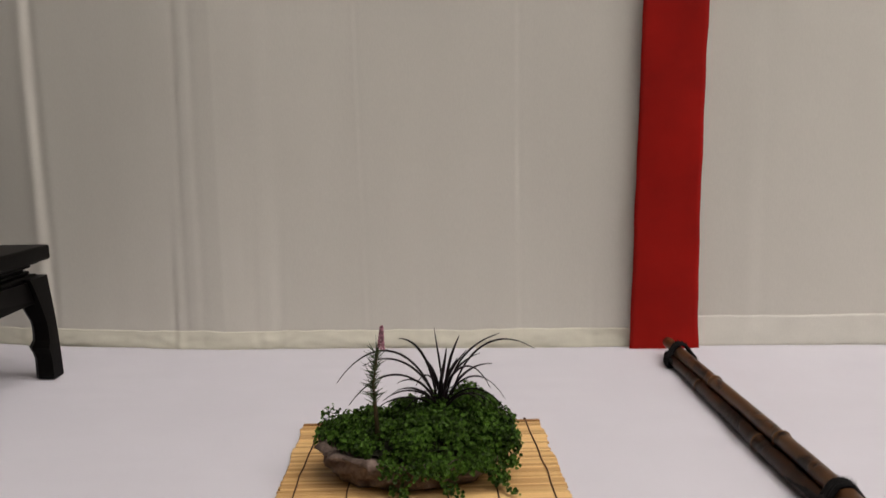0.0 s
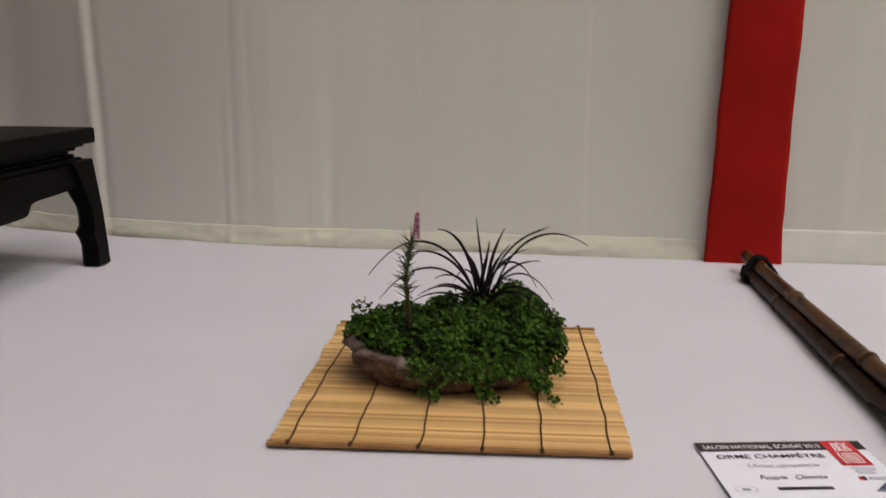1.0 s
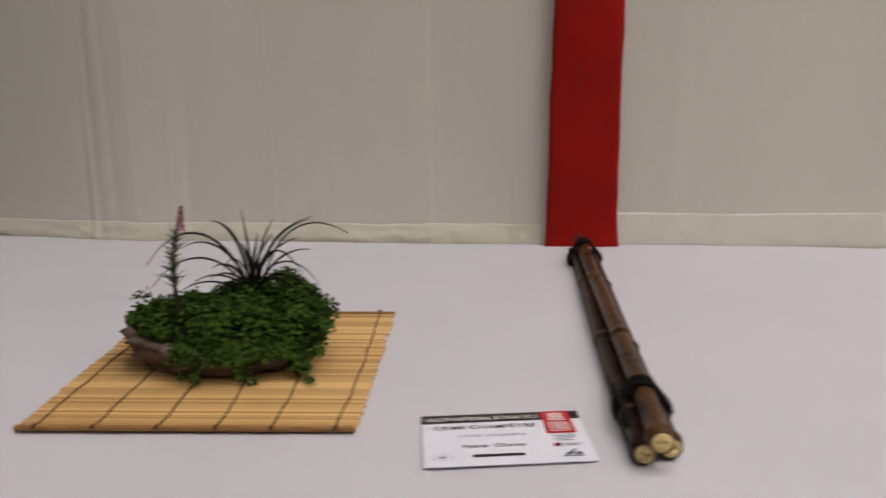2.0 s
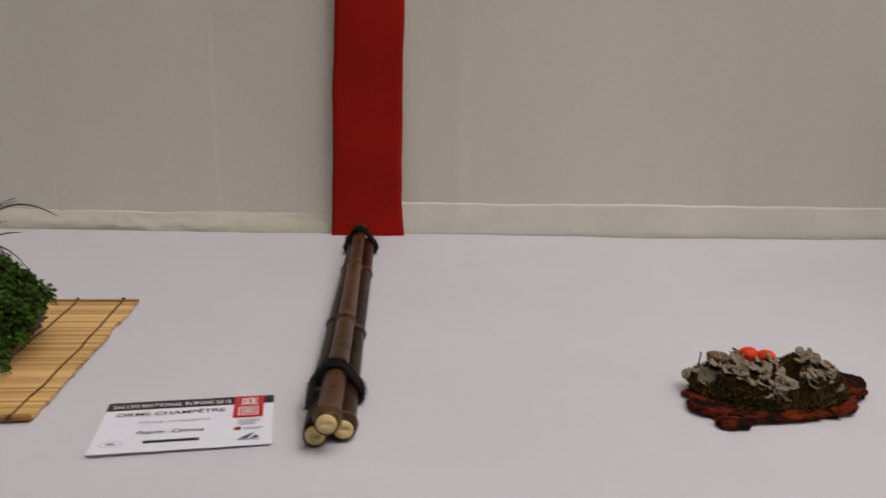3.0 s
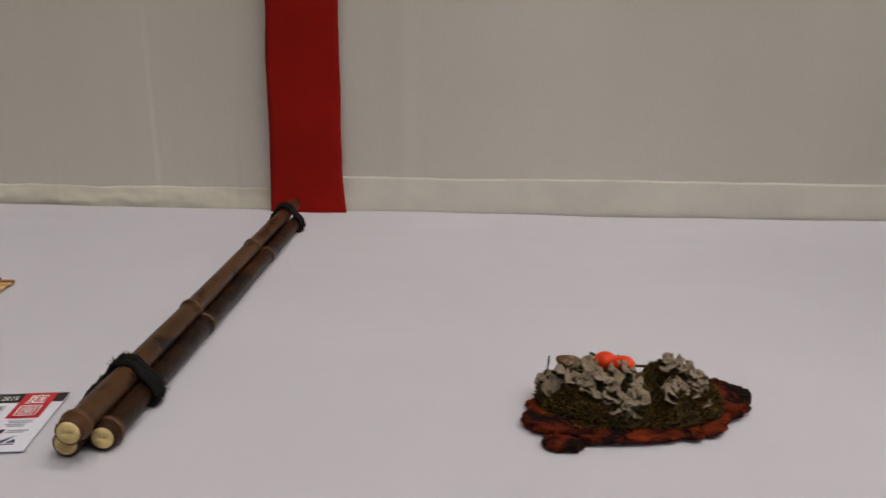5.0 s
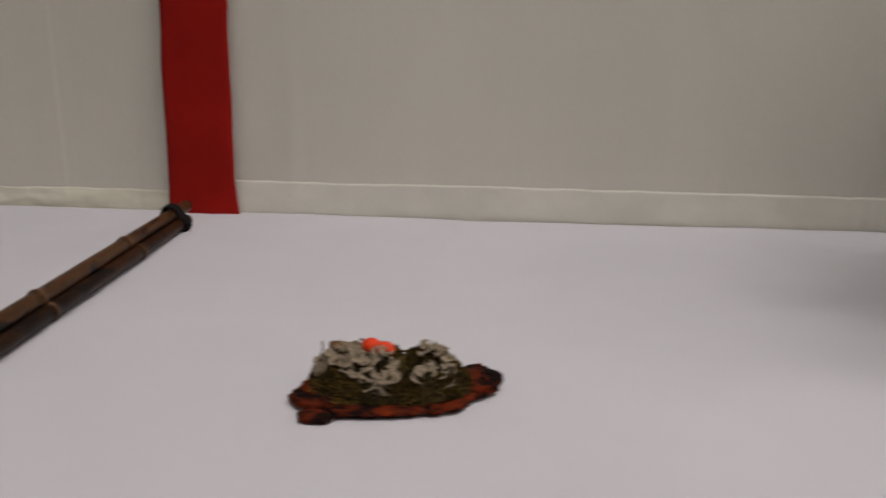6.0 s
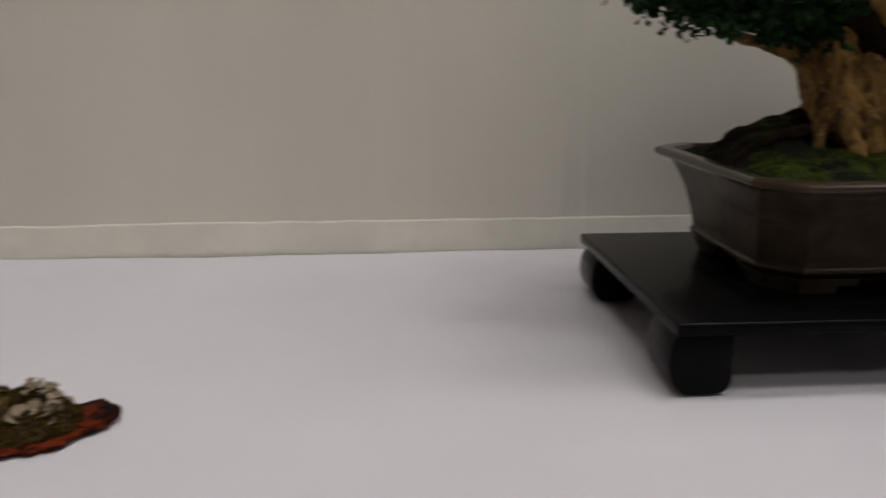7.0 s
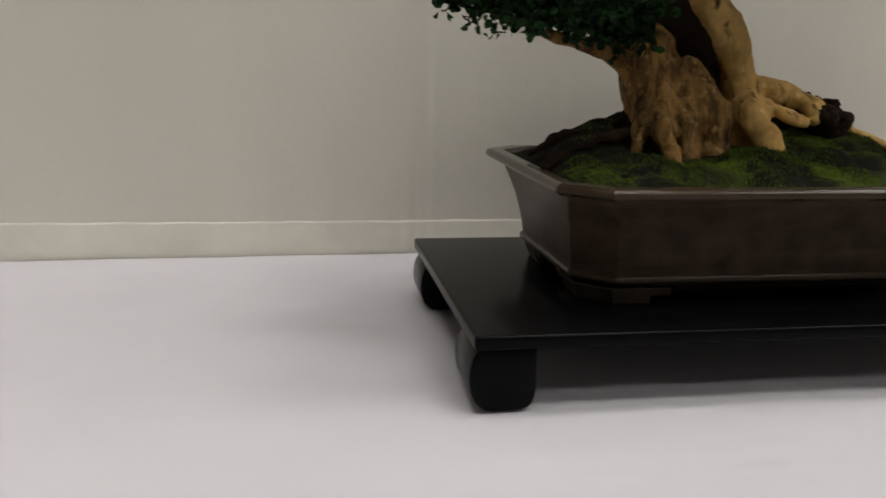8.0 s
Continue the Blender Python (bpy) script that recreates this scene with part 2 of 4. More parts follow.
def box(x0, y0, z0, x1, y1, z1, bevel=0.0, seg=2, bm=None):
    bm = bm or bmesh.new()
    made = bmesh.ops.create_cube(bm, size=1, matrix=Matrix.Translation(((x0 + x1) / 2, (y0 + y1) / 2, (z0 + z1) / 2)) @ Matrix.Diagonal((x1 - x0, y1 - y0, z1 - z0, 1)))
    if bevel:
        edges = list({e for v in made["verts"] for e in v.link_edges})
        bmesh.ops.bevel(bm, geom=edges, offset=bevel, segments=seg, profile=0.6, affect="EDGES")
    return bm


def tube(points, radii, seg=10, flat=1.0, bm=None, caps=True, rough=0.0, freq=40.0):
    """A tapered tube along points; flat squeezes it along its second axis; rough roughens its skin."""
    bm = bm or bmesh.new()
    pts = [Vector(p) for p in points]
    side = None
    rings = []
    for i, p in enumerate(pts):
        d = (pts[min(i + 1, len(pts) - 1)] - pts[max(i - 1, 0)]).normalized()
        if side is None:
            side = d.cross(Vector((0, 0, 1)))
            if side.length < 1e-3:
                side = Vector((1, 0, 0))
        side = (side - d * side.dot(d)).normalized()
        up = d.cross(side)
        ring = []
        for k in range(seg):
            a = 2 * math.pi * k / seg
            v = side * math.cos(a) + up * (math.sin(a) * flat)
            r = radii[i] * (1 + (rough * noise.noise((p + v * radii[i]) * freq) if rough else 0))
            ring.append(bm.verts.new(p + v * r))
        rings.append(ring)
    for a, b in zip(rings, rings[1:]):
        for k in range(seg):
            bm.faces.new((a[k], a[(k + 1) % seg], b[(k + 1) % seg], b[k]))
    if caps:
        bm.faces.new(rings[0][::-1]), bm.faces.new(rings[-1])
    return bm


def curve_points(p0, p1, p2, p3, n=12):
    out = []
    for i in range(n):
        t = i / (n - 1)
        s = 1 - t
        out.append(Vector(p0) * s ** 3 + Vector(p1) * (3 * s * s * t) + Vector(p2) * (3 * s * t * t) + Vector(p3) * t ** 3)
    return out


def spline(knots, n=6):
    """A smooth line through the knots."""
    k = [Vector(p) for p in knots]
    k = [2 * k[0] - k[1]] + k + [2 * k[-1] - k[-2]]
    out = []
    for i in range(1, len(k) - 2):
        for j in range(n):
            t = j / n
            a, b, c, d = k[i - 1], k[i], k[i + 1], k[i + 2]
            out.append(0.5 * (2 * b + (c - a) * t + (2 * a - 5 * b + 4 * c - d) * t * t + (3 * b - a - 3 * c + d) * t ** 3))
    out.append(k[-2])
    return out


def sheet(fn, nu, nv, bm=None):
    """A grid; fn(u, v) with u, v from 0 to 1 gives each point."""
    bm = bm or bmesh.new()
    vs = [[bm.verts.new(fn(i / nu, j / nv)) for i in range(nu + 1)] for j in range(nv + 1)]
    for j in range(nv):
        for i in range(nu):
            bm.faces.new((vs[j][i], vs[j][i + 1], vs[j + 1][i + 1], vs[j + 1][i]))
    return bm


def thick(bm, depth):
    bmesh.ops.recalc_face_normals(bm, faces=bm.faces)
    bmesh.ops.solidify(bm, geom=list(bm.faces), thickness=depth)
    return bm


def prism(outline, depth, m, bevel=0.0):
    """An outline in the xy plane pushed out by depth along z, laid at m."""
    bm = bmesh.new()
    f = bm.faces.new([bm.verts.new((x, y, 0)) for x, y in outline])
    up = bmesh.ops.extrude_face_region(bm, geom=[f])
    bmesh.ops.translate(bm, verts=[v for v in up["geom"] if isinstance(v, bmesh.types.BMVert)], vec=(0, 0, depth))
    if bevel:
        flat = [e for e in bm.edges if abs(e.verts[0].co.z - e.verts[1].co.z) < 1e-7]
        bmesh.ops.bevel(bm, geom=flat, offset=bevel, segments=2, profile=0.6, affect="EDGES")
    bmesh.ops.transform(bm, matrix=m, verts=bm.verts)
    return bm


def leaf_mesh(name, spots, material, rng, size, width=0.55, fold=0.35):
    """Many small folded leaves; spots are pairs of place and facing."""
    verts, faces = [], []
    for place, facing in spots:
        f = Vector(facing).normalized()
        turn = f.to_track_quat("Z", "Y").to_matrix() @ Matrix.Rotation(rng.uniform(0, 6.283), 3, "Z")
        s = size * rng.uniform(0.65, 1.3)
        w = s * width
        shape = ((0, 0, 0), (-w * 0.8, s * 0.3, w * fold), (-w * 0.65, s * 0.75, w * fold), (0, s, 0), (w * 0.65, s * 0.75, w * fold), (w * 0.8, s * 0.3, w * fold))
        tilt = Matrix.Rotation(rng.uniform(-0.5, 0.9), 3, "X")
        k = len(verts)
        verts += [Vector(place) + turn @ (tilt @ Vector(p)) for p in shape]
        faces += [(k, k + 3, k + 2, k + 1), (k, k + 5, k + 4, k + 3)]
    me = bpy.data.meshes.new(name)
    me.from_pydata([tuple(v) for v in verts], [], faces)
    me.materials.append(material)
    return me


def spike_mesh(name, spots, material, rng, length, width):
    """Many short pointed strands; spots are pairs of place and direction."""
    verts, faces = [], []
    for place, way in spots:
        d = (Vector(way).normalized() + Vector((rng.uniform(-1, 1), rng.uniform(-1, 1), rng.uniform(-1, 1))) * 0.45).normalized()
        side = d.cross(Vector((rng.uniform(-1, 1), rng.uniform(-1, 1), rng.uniform(-1, 1)))).normalized()
        other = d.cross(side)
        s, w = length * rng.uniform(0.5, 1.3), width * rng.uniform(0.7, 1.2)
        p, k = Vector(place), len(verts)
        verts += [p + side * w, p - side * w * 0.5 + other * w * 0.85, p - side * w * 0.5 - other * w * 0.85, p + d * s]
        faces += [(k, k + 1, k + 3), (k + 1, k + 2, k + 3), (k + 2, k, k + 3)]
    me = bpy.data.meshes.new(name)
    me.from_pydata([tuple(v) for v in verts], [], faces)
    me.materials.append(material)
    return me


def text_mesh(body, height, material, width=None, shear=0.0, bold=0.0):
    """Flat lettering in the xy plane, its lower left corner at the origin, fitted to a width."""
    cu = bpy.data.curves.new("lettering", "FONT")
    cu.body, cu.size, cu.shear, cu.offset, cu.resolution_u = body, 1.0, shear, bold, 4
    ob = new("lettering", cu)
    me = bpy.data.meshes.new_from_object(ob.evaluated_get(bpy.context.evaluated_depsgraph_get()))
    bpy.data.objects.remove(ob)
    bpy.data.curves.remove(cu)
    co = np.empty(len(me.vertices) * 3)
    me.vertices.foreach_get("co", co)
    co = co.reshape(-1, 3)
    if len(co):
        co -= co.min(0)
        top = co.max(0)
        co[:, 1] *= height / max(top[1], 1e-6)
        co[:, 0] *= (width / max(top[0], 1e-6)) if width else height / max(top[1], 1e-6)
        co[:, 2] = 0
    me.vertices.foreach_set("co", co.ravel())
    me.materials.clear()
    me.materials.append(material)
    return me


# ---- the hall round the table ----
FLOOR = -0.75
part("floor", box(-4.6, -6.6, FLOOR - 0.1, 5.6, 0.32, FLOOR), M_FLOOR)
tagged(bpy.data.objects["floor"], "grey hall floor", "floor", kind="structure")
for name, b in (("wall_north", (-4.6, 0.200, FLOOR, 5.6, 0.320, CEIL)), ("wall_south", (-4.6, -6.72, FLOOR, 5.6, -6.6, CEIL)),
                ("wall_west", (-4.72, -6.6, FLOOR, -4.6, 0.320, CEIL)), ("wall_east", (5.6, -6.6, FLOOR, 5.72, 0.320, CEIL))):
    tagged(part(name, box(*b), M_WALL), "plain pale painted hall wall", "wall", kind="structure")
tagged(part("ceiling", box(-4.72, -6.72, CEIL, 5.72, 0.320, CEIL + 0.1), M_CEILING), "plain white hall ceiling", "ceiling", kind="structure")
for x, y in PANELS:
    light = empty("ceiling_light", pose(x, y, CEIL), "white ceiling light panel, switched on", "lamp", "hall ceiling lights")
    part("housing", box(-0.80, -0.43, -0.06, 0.80, 0.43, -0.002, 0.01), M_CEILING, light)
    part("diffuser", box(-0.75, -0.375, -0.066, 0.75, 0.375, -0.061), M_LAMP, light, "lit white diffuser")


# ---- backdrop curtain, hems and red banner ----
SEAMS = ((-1.068, 0.0060, 0.012), (-0.790, -0.0008, 0.006), (-0.772, 0.0012, 0.010), (-0.645, 0.0013, 0.020), (-0.465, 0.0006, 0.004), (-0.192, 0.0008, 0.005),
         (0.206, 0.0014, 0.016), (0.62, 0.0008, 0.02), (0.87, 0.0007, 0.012), (1.132, 0.0010, 0.008), (1.337, 0.0010, 0.010), (1.62, 0.002, 0.012), (-1.3, 0.006, 0.04), (-1.6, 0.006, 0.03))
# short creases near the foot of the curtain: where, how deep, how wide, how high they reach, lean
CREASES = ((-0.815, 0.0022, 0.006, 0.22, 0.02), (-0.655, 0.0022, 0.009, 0.28, -0.16), (-0.62, 0.0014, 0.008, 0.20, 0.05), (-0.06, 0.0010, 0.006, 0.12, 0.0), (1.10, 0.0016, 0.008, 0.30, 0.03), (-0.37, 0.0010, 0.007, 0.16, -0.05))


def recede(x):
    """Slants the curtain back past the fold by the tall stand; added to shade it."""
    a, b = max(0.0, -0.72 - x), max(0.0, min(0.45, -1.075 - x))
    return 0.10 * min(a, 0.36) + 0.30 * b * b / (b + 0.02)


def drape(x, z):
    """How far the curtain stands out towards the table at x, z."""
    out = -recede(x) + 0.004 * noise.noise((x * 2.2, 0, z * 0.5)) + 0.0032 * noise.noise((x * 6, 5, z * 0.9)) + 0.0008 * noise.noise((x * 21, 8, z * 1.5))
    for at, deep, wide in SEAMS:
        lean = 0.012 * noise.noise((at * 9, z * 1.1, 3))
        d = (x - at - lean) / wide
        out += 0.55 * deep * math.exp(-d * d) - 0.385 * deep * math.exp(-((d - 1.4) ** 2) * 1.6)
    for at, deep, wide, reach, lean in CREASES:
        fade = max(0.0, min(1.0, 1 - z / reach))
        d = (x - at - lean * z) / wide
        out -= 0.6 * deep * fade * (math.exp(-d * d) - 0.8 * math.exp(-((d - 1.5) ** 2) * 1.4))
    return out


curtain = part("backdrop_curtain", thick(sheet(lambda u, v: (-2.6 + 6.2 * u, 0.012 - drape(-2.6 + 6.2 * u, -0.74 + 3.4 * v), -0.74 + 3.4 * v), 1900, 34), 0.001), M_CURTAIN)
tagged(curtain, "off-white fabric curtain with soft vertical folds behind the table", "curtain", kind="structure")


def hem(x0, x1, tall, material, label, crumple=1.0):
    def at(u, v):
        x = x0 + (x1 - x0) * u
        top = tall * (1 + crumple * (0.13 * noise.noise((x * 5, 1, 0)) + 0.09 * noise.noise((x * 19, 2, 0)) + 0.04 * noise.noise((x * 60, 2, 0))))
        z = -0.02 + (top + 0.02) * v
        roll = 0.004 * math.cos(v * math.pi / 2) + crumple * (0.0030 * noise.noise((x * 14, v * 2.2, 7)) + 0.0020 * noise.noise((x * 40, v * 4, 9)))
        return (x, 0.0105 + 0.0011 * v ** 5 - drape(x, z) - roll * (1 - v ** (1 + 2 * crumple)), z)
    ob = part("curtain_hem", thick(sheet(at, int((x1 - x0) * 220), 18), 0.0004), material)
    return tagged(ob, label, "curtain hem", kind="structure")


hem(-2.4, 0.055, 0.030, M_HEM, "creamy folded strip along the foot of the curtain")
hem(0.057, 3.2, 0.051, M_HEM_GREY, "greyish cream strip along the foot of the curtain", 0.3)


def banner_at(u, v):
    z = -0.01 + 2.2 * v
    wide = 0.1145 - 0.016 * min(max(z, 0), 0.4) + 0.005 * max(0, 1 - max(z, 0) / 0.06) * u
    x = 0.001 + wide * u + 0.030 * z + 0.0020 * noise.noise((z * 6, 4, 0)) * min(1, max(0, z * 5)) + 0.0012 * noise.noise((z * 19, 4, u)) * min(1, max(0, z * 9))
    return (x, -0.011 - 0.005 * noise.noise((u * 1.5, z * 7, 2)) - 0.003 * math.sin(math.pi * u), z)


tagged(part("red_banner", thick(sheet(banner_at, 14, 180), 0.0015), M_RED), "long narrow red felt banner hanging down to the table", "banner")

# ---- table and cloth ----
table = empty("display_table", pose(0.4, -0.47, FLOOR), "long trestle table under a white cloth", "table")
part("table_top", box(-2.5, -0.43, 0.710, 2.7, 0.46, 0.740, 0.004), M_WALL, table)
for x in (-2.3, -0.6, 0.9, 2.5):
    for y in (-0.37, 0.37):
        part("leg", tube([(x, y, 0), (x, y, 0.7105)], [0.016, 0.016], 12), M_METAL, table)


# low creases in the cloth: from, to, height
WRINKLES = (((1.130, -0.756), (1.20, -0.749), 0.0011), ((1.215, -0.758), (1.39, -0.744), 0.0013), ((1.42, -0.662), (1.48, -0.652), 0.0010), ((1.235, -0.7225), (1.28, -0.7195), 0.0009),
            ((0.21, -0.514), (0.34, -0.486), 0.0008), ((0.62, -0.55), (0.80, -0.53), 0.0007), ((0.20, -0.42), (0.40, -0.40), 0.0007), ((-0.62, -0.60), (-0.52, -0.44), 0.0008), ((0.86, -0.40), (0.99, -0.36), 0.0008))


def wrinkle(x, y):
    out = 0.0
    for (ax, ay), (bx, by), high in WRINKLES:
        lx, ly = bx - ax, by - ay
        size = math.hypot(lx, ly)
        along = ((x - ax) * lx + (y - ay) * ly) / size ** 2
        if -0.2 < along < 1.2:
            across = ((x - ax) * ly - (y - ay) * lx) / size + 0.006 * math.sin(along * 4)
            out += high * math.exp(-(across / 0.007) ** 2) * max(0.0, 1 - (2 * along - 1) ** 2 / 1.96)
    return out


def cloth_at(u, v):
    x = -2.15 + 5.3 * u
    run = 1.6 * v
    if run < 0.90:
        y, z = 0.003 - run + recede(x) * max(0, 1 - run / 0.5), 0.0
        z = -0.0018 + 0.0016 * noise.noise((x * 3.1, y * 4.2, 0)) + 0.0013 * noise.noise((x * 6 - y * 4, y * 17, 11)) + 0.0010 * noise.noise((x * 9, y * 7, 3)) + 0.0005 * noise.noise((x * 22, y * 30, 8)) + (0.0010 + 0.0014 * max(0, min(1, (x - 0.8) * 3))) * noise.noise((x * 2.5 + y * 3, y * 17, 6)) + 0.0007 * noise.noise((x * 14 - y * 9, y * 26, 1)) * max(0, min(1, (x - 0.8) * 3)) + wrinkle(x, y)
    elif run < 0.93:
        a = (run - 0.90) / 0.03 * math.pi / 2
        y, z = -0.897 - 0.019 * math.sin(a), -0.0012 - 0.019 * (1 - math.cos(a))
    else:
        y, z = -0.916 - 0.012 * math.sin(x * 9) * (run - 0.93), -0.02 - (run - 0.93)
    return (x, y, z)


tagged(part("tablecloth", thick(sheet(cloth_at, 900, 240), 0.0008), M_CLOTH), "white fabric cloth spread smooth over the long table", "tablecloth")


# ---- bamboo mat ----
def bamboo_mat():
    rng = random.Random(5)
    mat = empty("bamboo_mat", pose(-0.3200, -0.5819, 0, 0, 0, 3.9), "straw-yellow bamboo slat mat laced with dark brown thread", "mat")
    count, deep = 78, 0.339
    step = deep / count
    shared = []
    for k in range(6):
        half = 0.1535 + rng.uniform(-0.0012, 0.0012)
        shared.append(finish(box(-half, -step * 0.47, 0.0, half, step * 0.47, 0.0024, 0.0007, 1), "slat", M_STRAW, False))
    edge = finish(box(-0.154, -step * 0.6, 0.0, 0.154, step * 0.6, 0.0042, 0.0008, 1), "edge_slat", M_STRAW_DARK, False)
    for i in range(count):
        y = -deep / 2 + (i + 0.5) * step
        t = i / (count - 1)
        last = i in (0, count - 1)
        ob = new("edge_slat" if last else "slat", edge if last else rng.choice(shared))
        ob.parent = mat
        ob.matrix_basis = pose(0.002 - 0.004 * t + rng.uniform(-0.0012, 0.0012) + 0.0022 * noise.noise((i * 0.10, 7, 0)), y, 0.0012 + 0.0005 * rng.random(), 0, 0, 0.2 - 1.2 * t + rng.uniform(-0.15, 0.15))
    for f in (0.06, 0.235, 0.415, 0.59, 0.762, 0.945):
        pts = []
        for i in range(count * 2 + 1):
            t = i / (count * 2)
            y = -deep / 2 + t * deep
            x = 0.002 - 0.004 * t + (f - 0.5) * 0.307 + 0.0018 * noise.noise((f * 31, t * 7, 0)) - 0.002 * math.sin(t * 5 + f * 9)
            pts.append((x + 0.0012 * noise.noise((t * 11, 3, f)), y, (0.0046 if 1 < i < count * 2 - 1 else 0.0062) - 0.0006 * math.cos(i * math.pi)))
        part("thread", tube(pts, [0.00075] * len(pts), 6), M_THREAD, mat)
        for y, lift in ((-deep / 2 + 0.0005, 0.0052), (deep / 2 - 0.0005, 0.0052)):
            t = 0 if y < 0 else 1
            x = pts[0 if y < 0 else -1][0]
            bm = bmesh.new()
            bmesh.ops.create_icosphere(bm, subdivisions=2, radius=0.0027, matrix=Matrix.Translation((x, y, lift)) @ Matrix.Diagonal((0.8, 1.2, 0.8, 1)))
            part("knot", bm, M_THREAD, mat)
    return mat


bamboo_mat()


# ---- accent planting in a stone-like dish ----
def accent_planting():
    rng = random.Random(11)
    cx, cy = -0.325, -0.575
    thing = empty("accent_planting", pose(cx, cy, 0.0055, 0, 0, 8), "low green accent planting with black grass in a rough stone dish", "plant")

    def rim(a):
        return (1 + 0.09 * noise.noise((math.cos(a) * 1.6, math.sin(a) * 1.6, 1)) + 0.05 * noise.noise((math.cos(a) * 5, math.sin(a) * 5, 2)))

    rings = ((0.0, 0.78), (0.003, 0.83), (0.006, 0.87), (0.010, 0.91), (0.014, 0.95), (0.018, 0.975), (0.021, 0.99), (0.025, 1.0), (0.029, 0.99), (0.031, 0.96), (0.030, 0.90), (0.026, 0.5))
    bm = bmesh.new()
    seg, loops = 160, []
    for z, s in rings:
        loop = []
        for k in range(seg):
            a = 2 * math.pi * k / seg
            r = s * rim(a) * (1 + 0.11 * noise.noise((math.cos(a) * 6, math.sin(a) * 6, z * 140)) + 0.075 * noise.noise((math.cos(a) * 14, math.sin(a) * 14, z * 260)))
            tip = 0.016 * max(0.0, -math.cos(a) - 0.15) ** 1.5 * (z > 0.004) * min(1, z / 0.02)
            loop.append(bm.verts.new((-0.003 + 0.104 * r * math.cos(a), 0.073 * r * math.sin(a), z + tip + 0.0025 * noise.noise((math.cos(a) * 6, math.sin(a) * 6, z * 200)) * (z > 0.004))))
        loops.append(loop)
    for a, b in zip(loops, loops[1:]):
        for k in range(seg):
            bm.faces.new((a[k], a[(k + 1) % seg], b[(k + 1) % seg], b[k]))
    bm.faces.new(loops[0][::-1]), bm.faces.new(loops[-1])
    part("dish", bm, M_CLAY, thing, "rough grey-brown stone-like dish with uneven edge")

    def height(x, y):
        q = (x / 0.113) ** 2 + (y / 0.072) ** 2
        base = 0.034 + 0.040 * max(0, 1 - q) ** 0.55
        hump = 0.020 * math.exp(-((x - 0.065) / 0.045) ** 2 - ((y - 0.015) / 0.05) ** 2)
        hump -= 0.007 * math.exp(-((x + 0.045) / 0.035) ** 2)
        dip = 0.012 * math.exp(-((x + 0.025) / 0.03) ** 2 - ((y + 0.0) / 0.03) ** 2)
        return base + (hump - dip) * max(0, 1 - q * 0.6) + 0.004 * noise.noise((x * 40, y * 40, 0))

    bm = sheet(lambda u, v: Vector((0.100 * math.sqrt(v) * math.cos(2 * math.pi * u), 0.060 * math.sqrt(v) * math.sin(2 * math.pi * u), 0)), 48, 14)
    for v in bm.verts:
        v.co.z = height(v.co.x, v.co.y) - 0.012
    bmesh.ops.remove_doubles(bm, verts=bm.verts, dist=1e-5)
    part("soil", bm, M_SOIL, thing, "dark soil mound")

    spots = []
    for _ in range(380):
        a, q = rng.uniform(0, 6.283), math.sqrt(rng.random())
        x, y = 0.108 * q * math.cos(a), 0.070 * q * math.sin(a)
        if math.hypot((x + 0.010) / 0.064, (y - 0.014) / 0.030) < 1 and rng.random() < 0.85:
            continue
        if math.hypot((x + 0.044) / 0.013, (y + 0.044) / 0.022) < 1 and rng.random() < 0.8:
            continue
        rocky = x < 0.0 and y < 0.01 and q > 0.62
        if rocky and x < -0.018 and rng.random() < 0.4:
            continue
        z = height(x, y) - 0.004 + rng.uniform(-0.003, 0.004)
        if q > 0.8 and not rocky:
            z -= rng.random() * 0.012 + (0.002 if y < 0 else 0)
        r = rng.uniform(0.007, 0.012)
        for _ in range(48):
            d = Vector((rng.gauss(0, 1), rng.gauss(0, 1), rng.gauss(0.5, 0.8))).normalized()
            p = Vector((x, y, z)) + d * (r * rng.uniform(0.55, 1.05))
            spots.append((p, (d.x + x * 4, d.y + y * 4, d.z + 0.7)))
    # stems that spill over the front edge
    for x0, fall, n in ((0.080, 0.036, 170), (0.066, 0.016, 140), (0.050, 0.014, 140), (0.030, 0.037, 130), (0.014, 0.014, 120), (-0.004, 0.018, 120), (-0.022, 0.036, 80), (-0.036, 0.014, 70), (0.095, 0.020, 120)):
        for _ in range(n):
            t = rng.random()
            y = -0.066 * math.sqrt(max(0.05, 1 - (x0 / 0.115) ** 2)) - 0.012 * math.sin(t * 1.5) - 0.006
            spots.append(((x0 + rng.uniform(-0.010, 0.010) + 0.010 * t * noise.noise((x0 * 50, t * 2, 0)), y + rng.uniform(-0.006, 0.006), max(0.004, 0.040 - fall * t)), (rng.uniform(-0.5, 0.5), -1, 0.6)))
    for k in range(34):
        t = k / 33
        spots.append(((0.084 + 0.012 * t + rng.uniform(-0.004, 0.004), -0.064 - 0.026 * t, max(0.003, 0.020 - 0.03 * t)), (0, -0.5, 1)))
    # fuller clumps at the high end
    for _ in range(70):
        x, y = 0.080 + rng.uniform(-0.020, 0.022), -0.034 + rng.uniform(-0.020, 0.030)
        z = 0.050 + rng.uniform(-0.012, 0.012) - 0.25 * max(0, x - 0.085)
        for _ in range(34):
            d = Vector((rng.gauss(0, 1), rng.gauss(0, 1), rng.gauss(0.4, 0.8))).normalized()
            spots.append((Vector((x, y, z)) + d * rng.uniform(0.004, 0.010), (d.x + 0.5, d.y - 0.4, d.z + 0.7)))
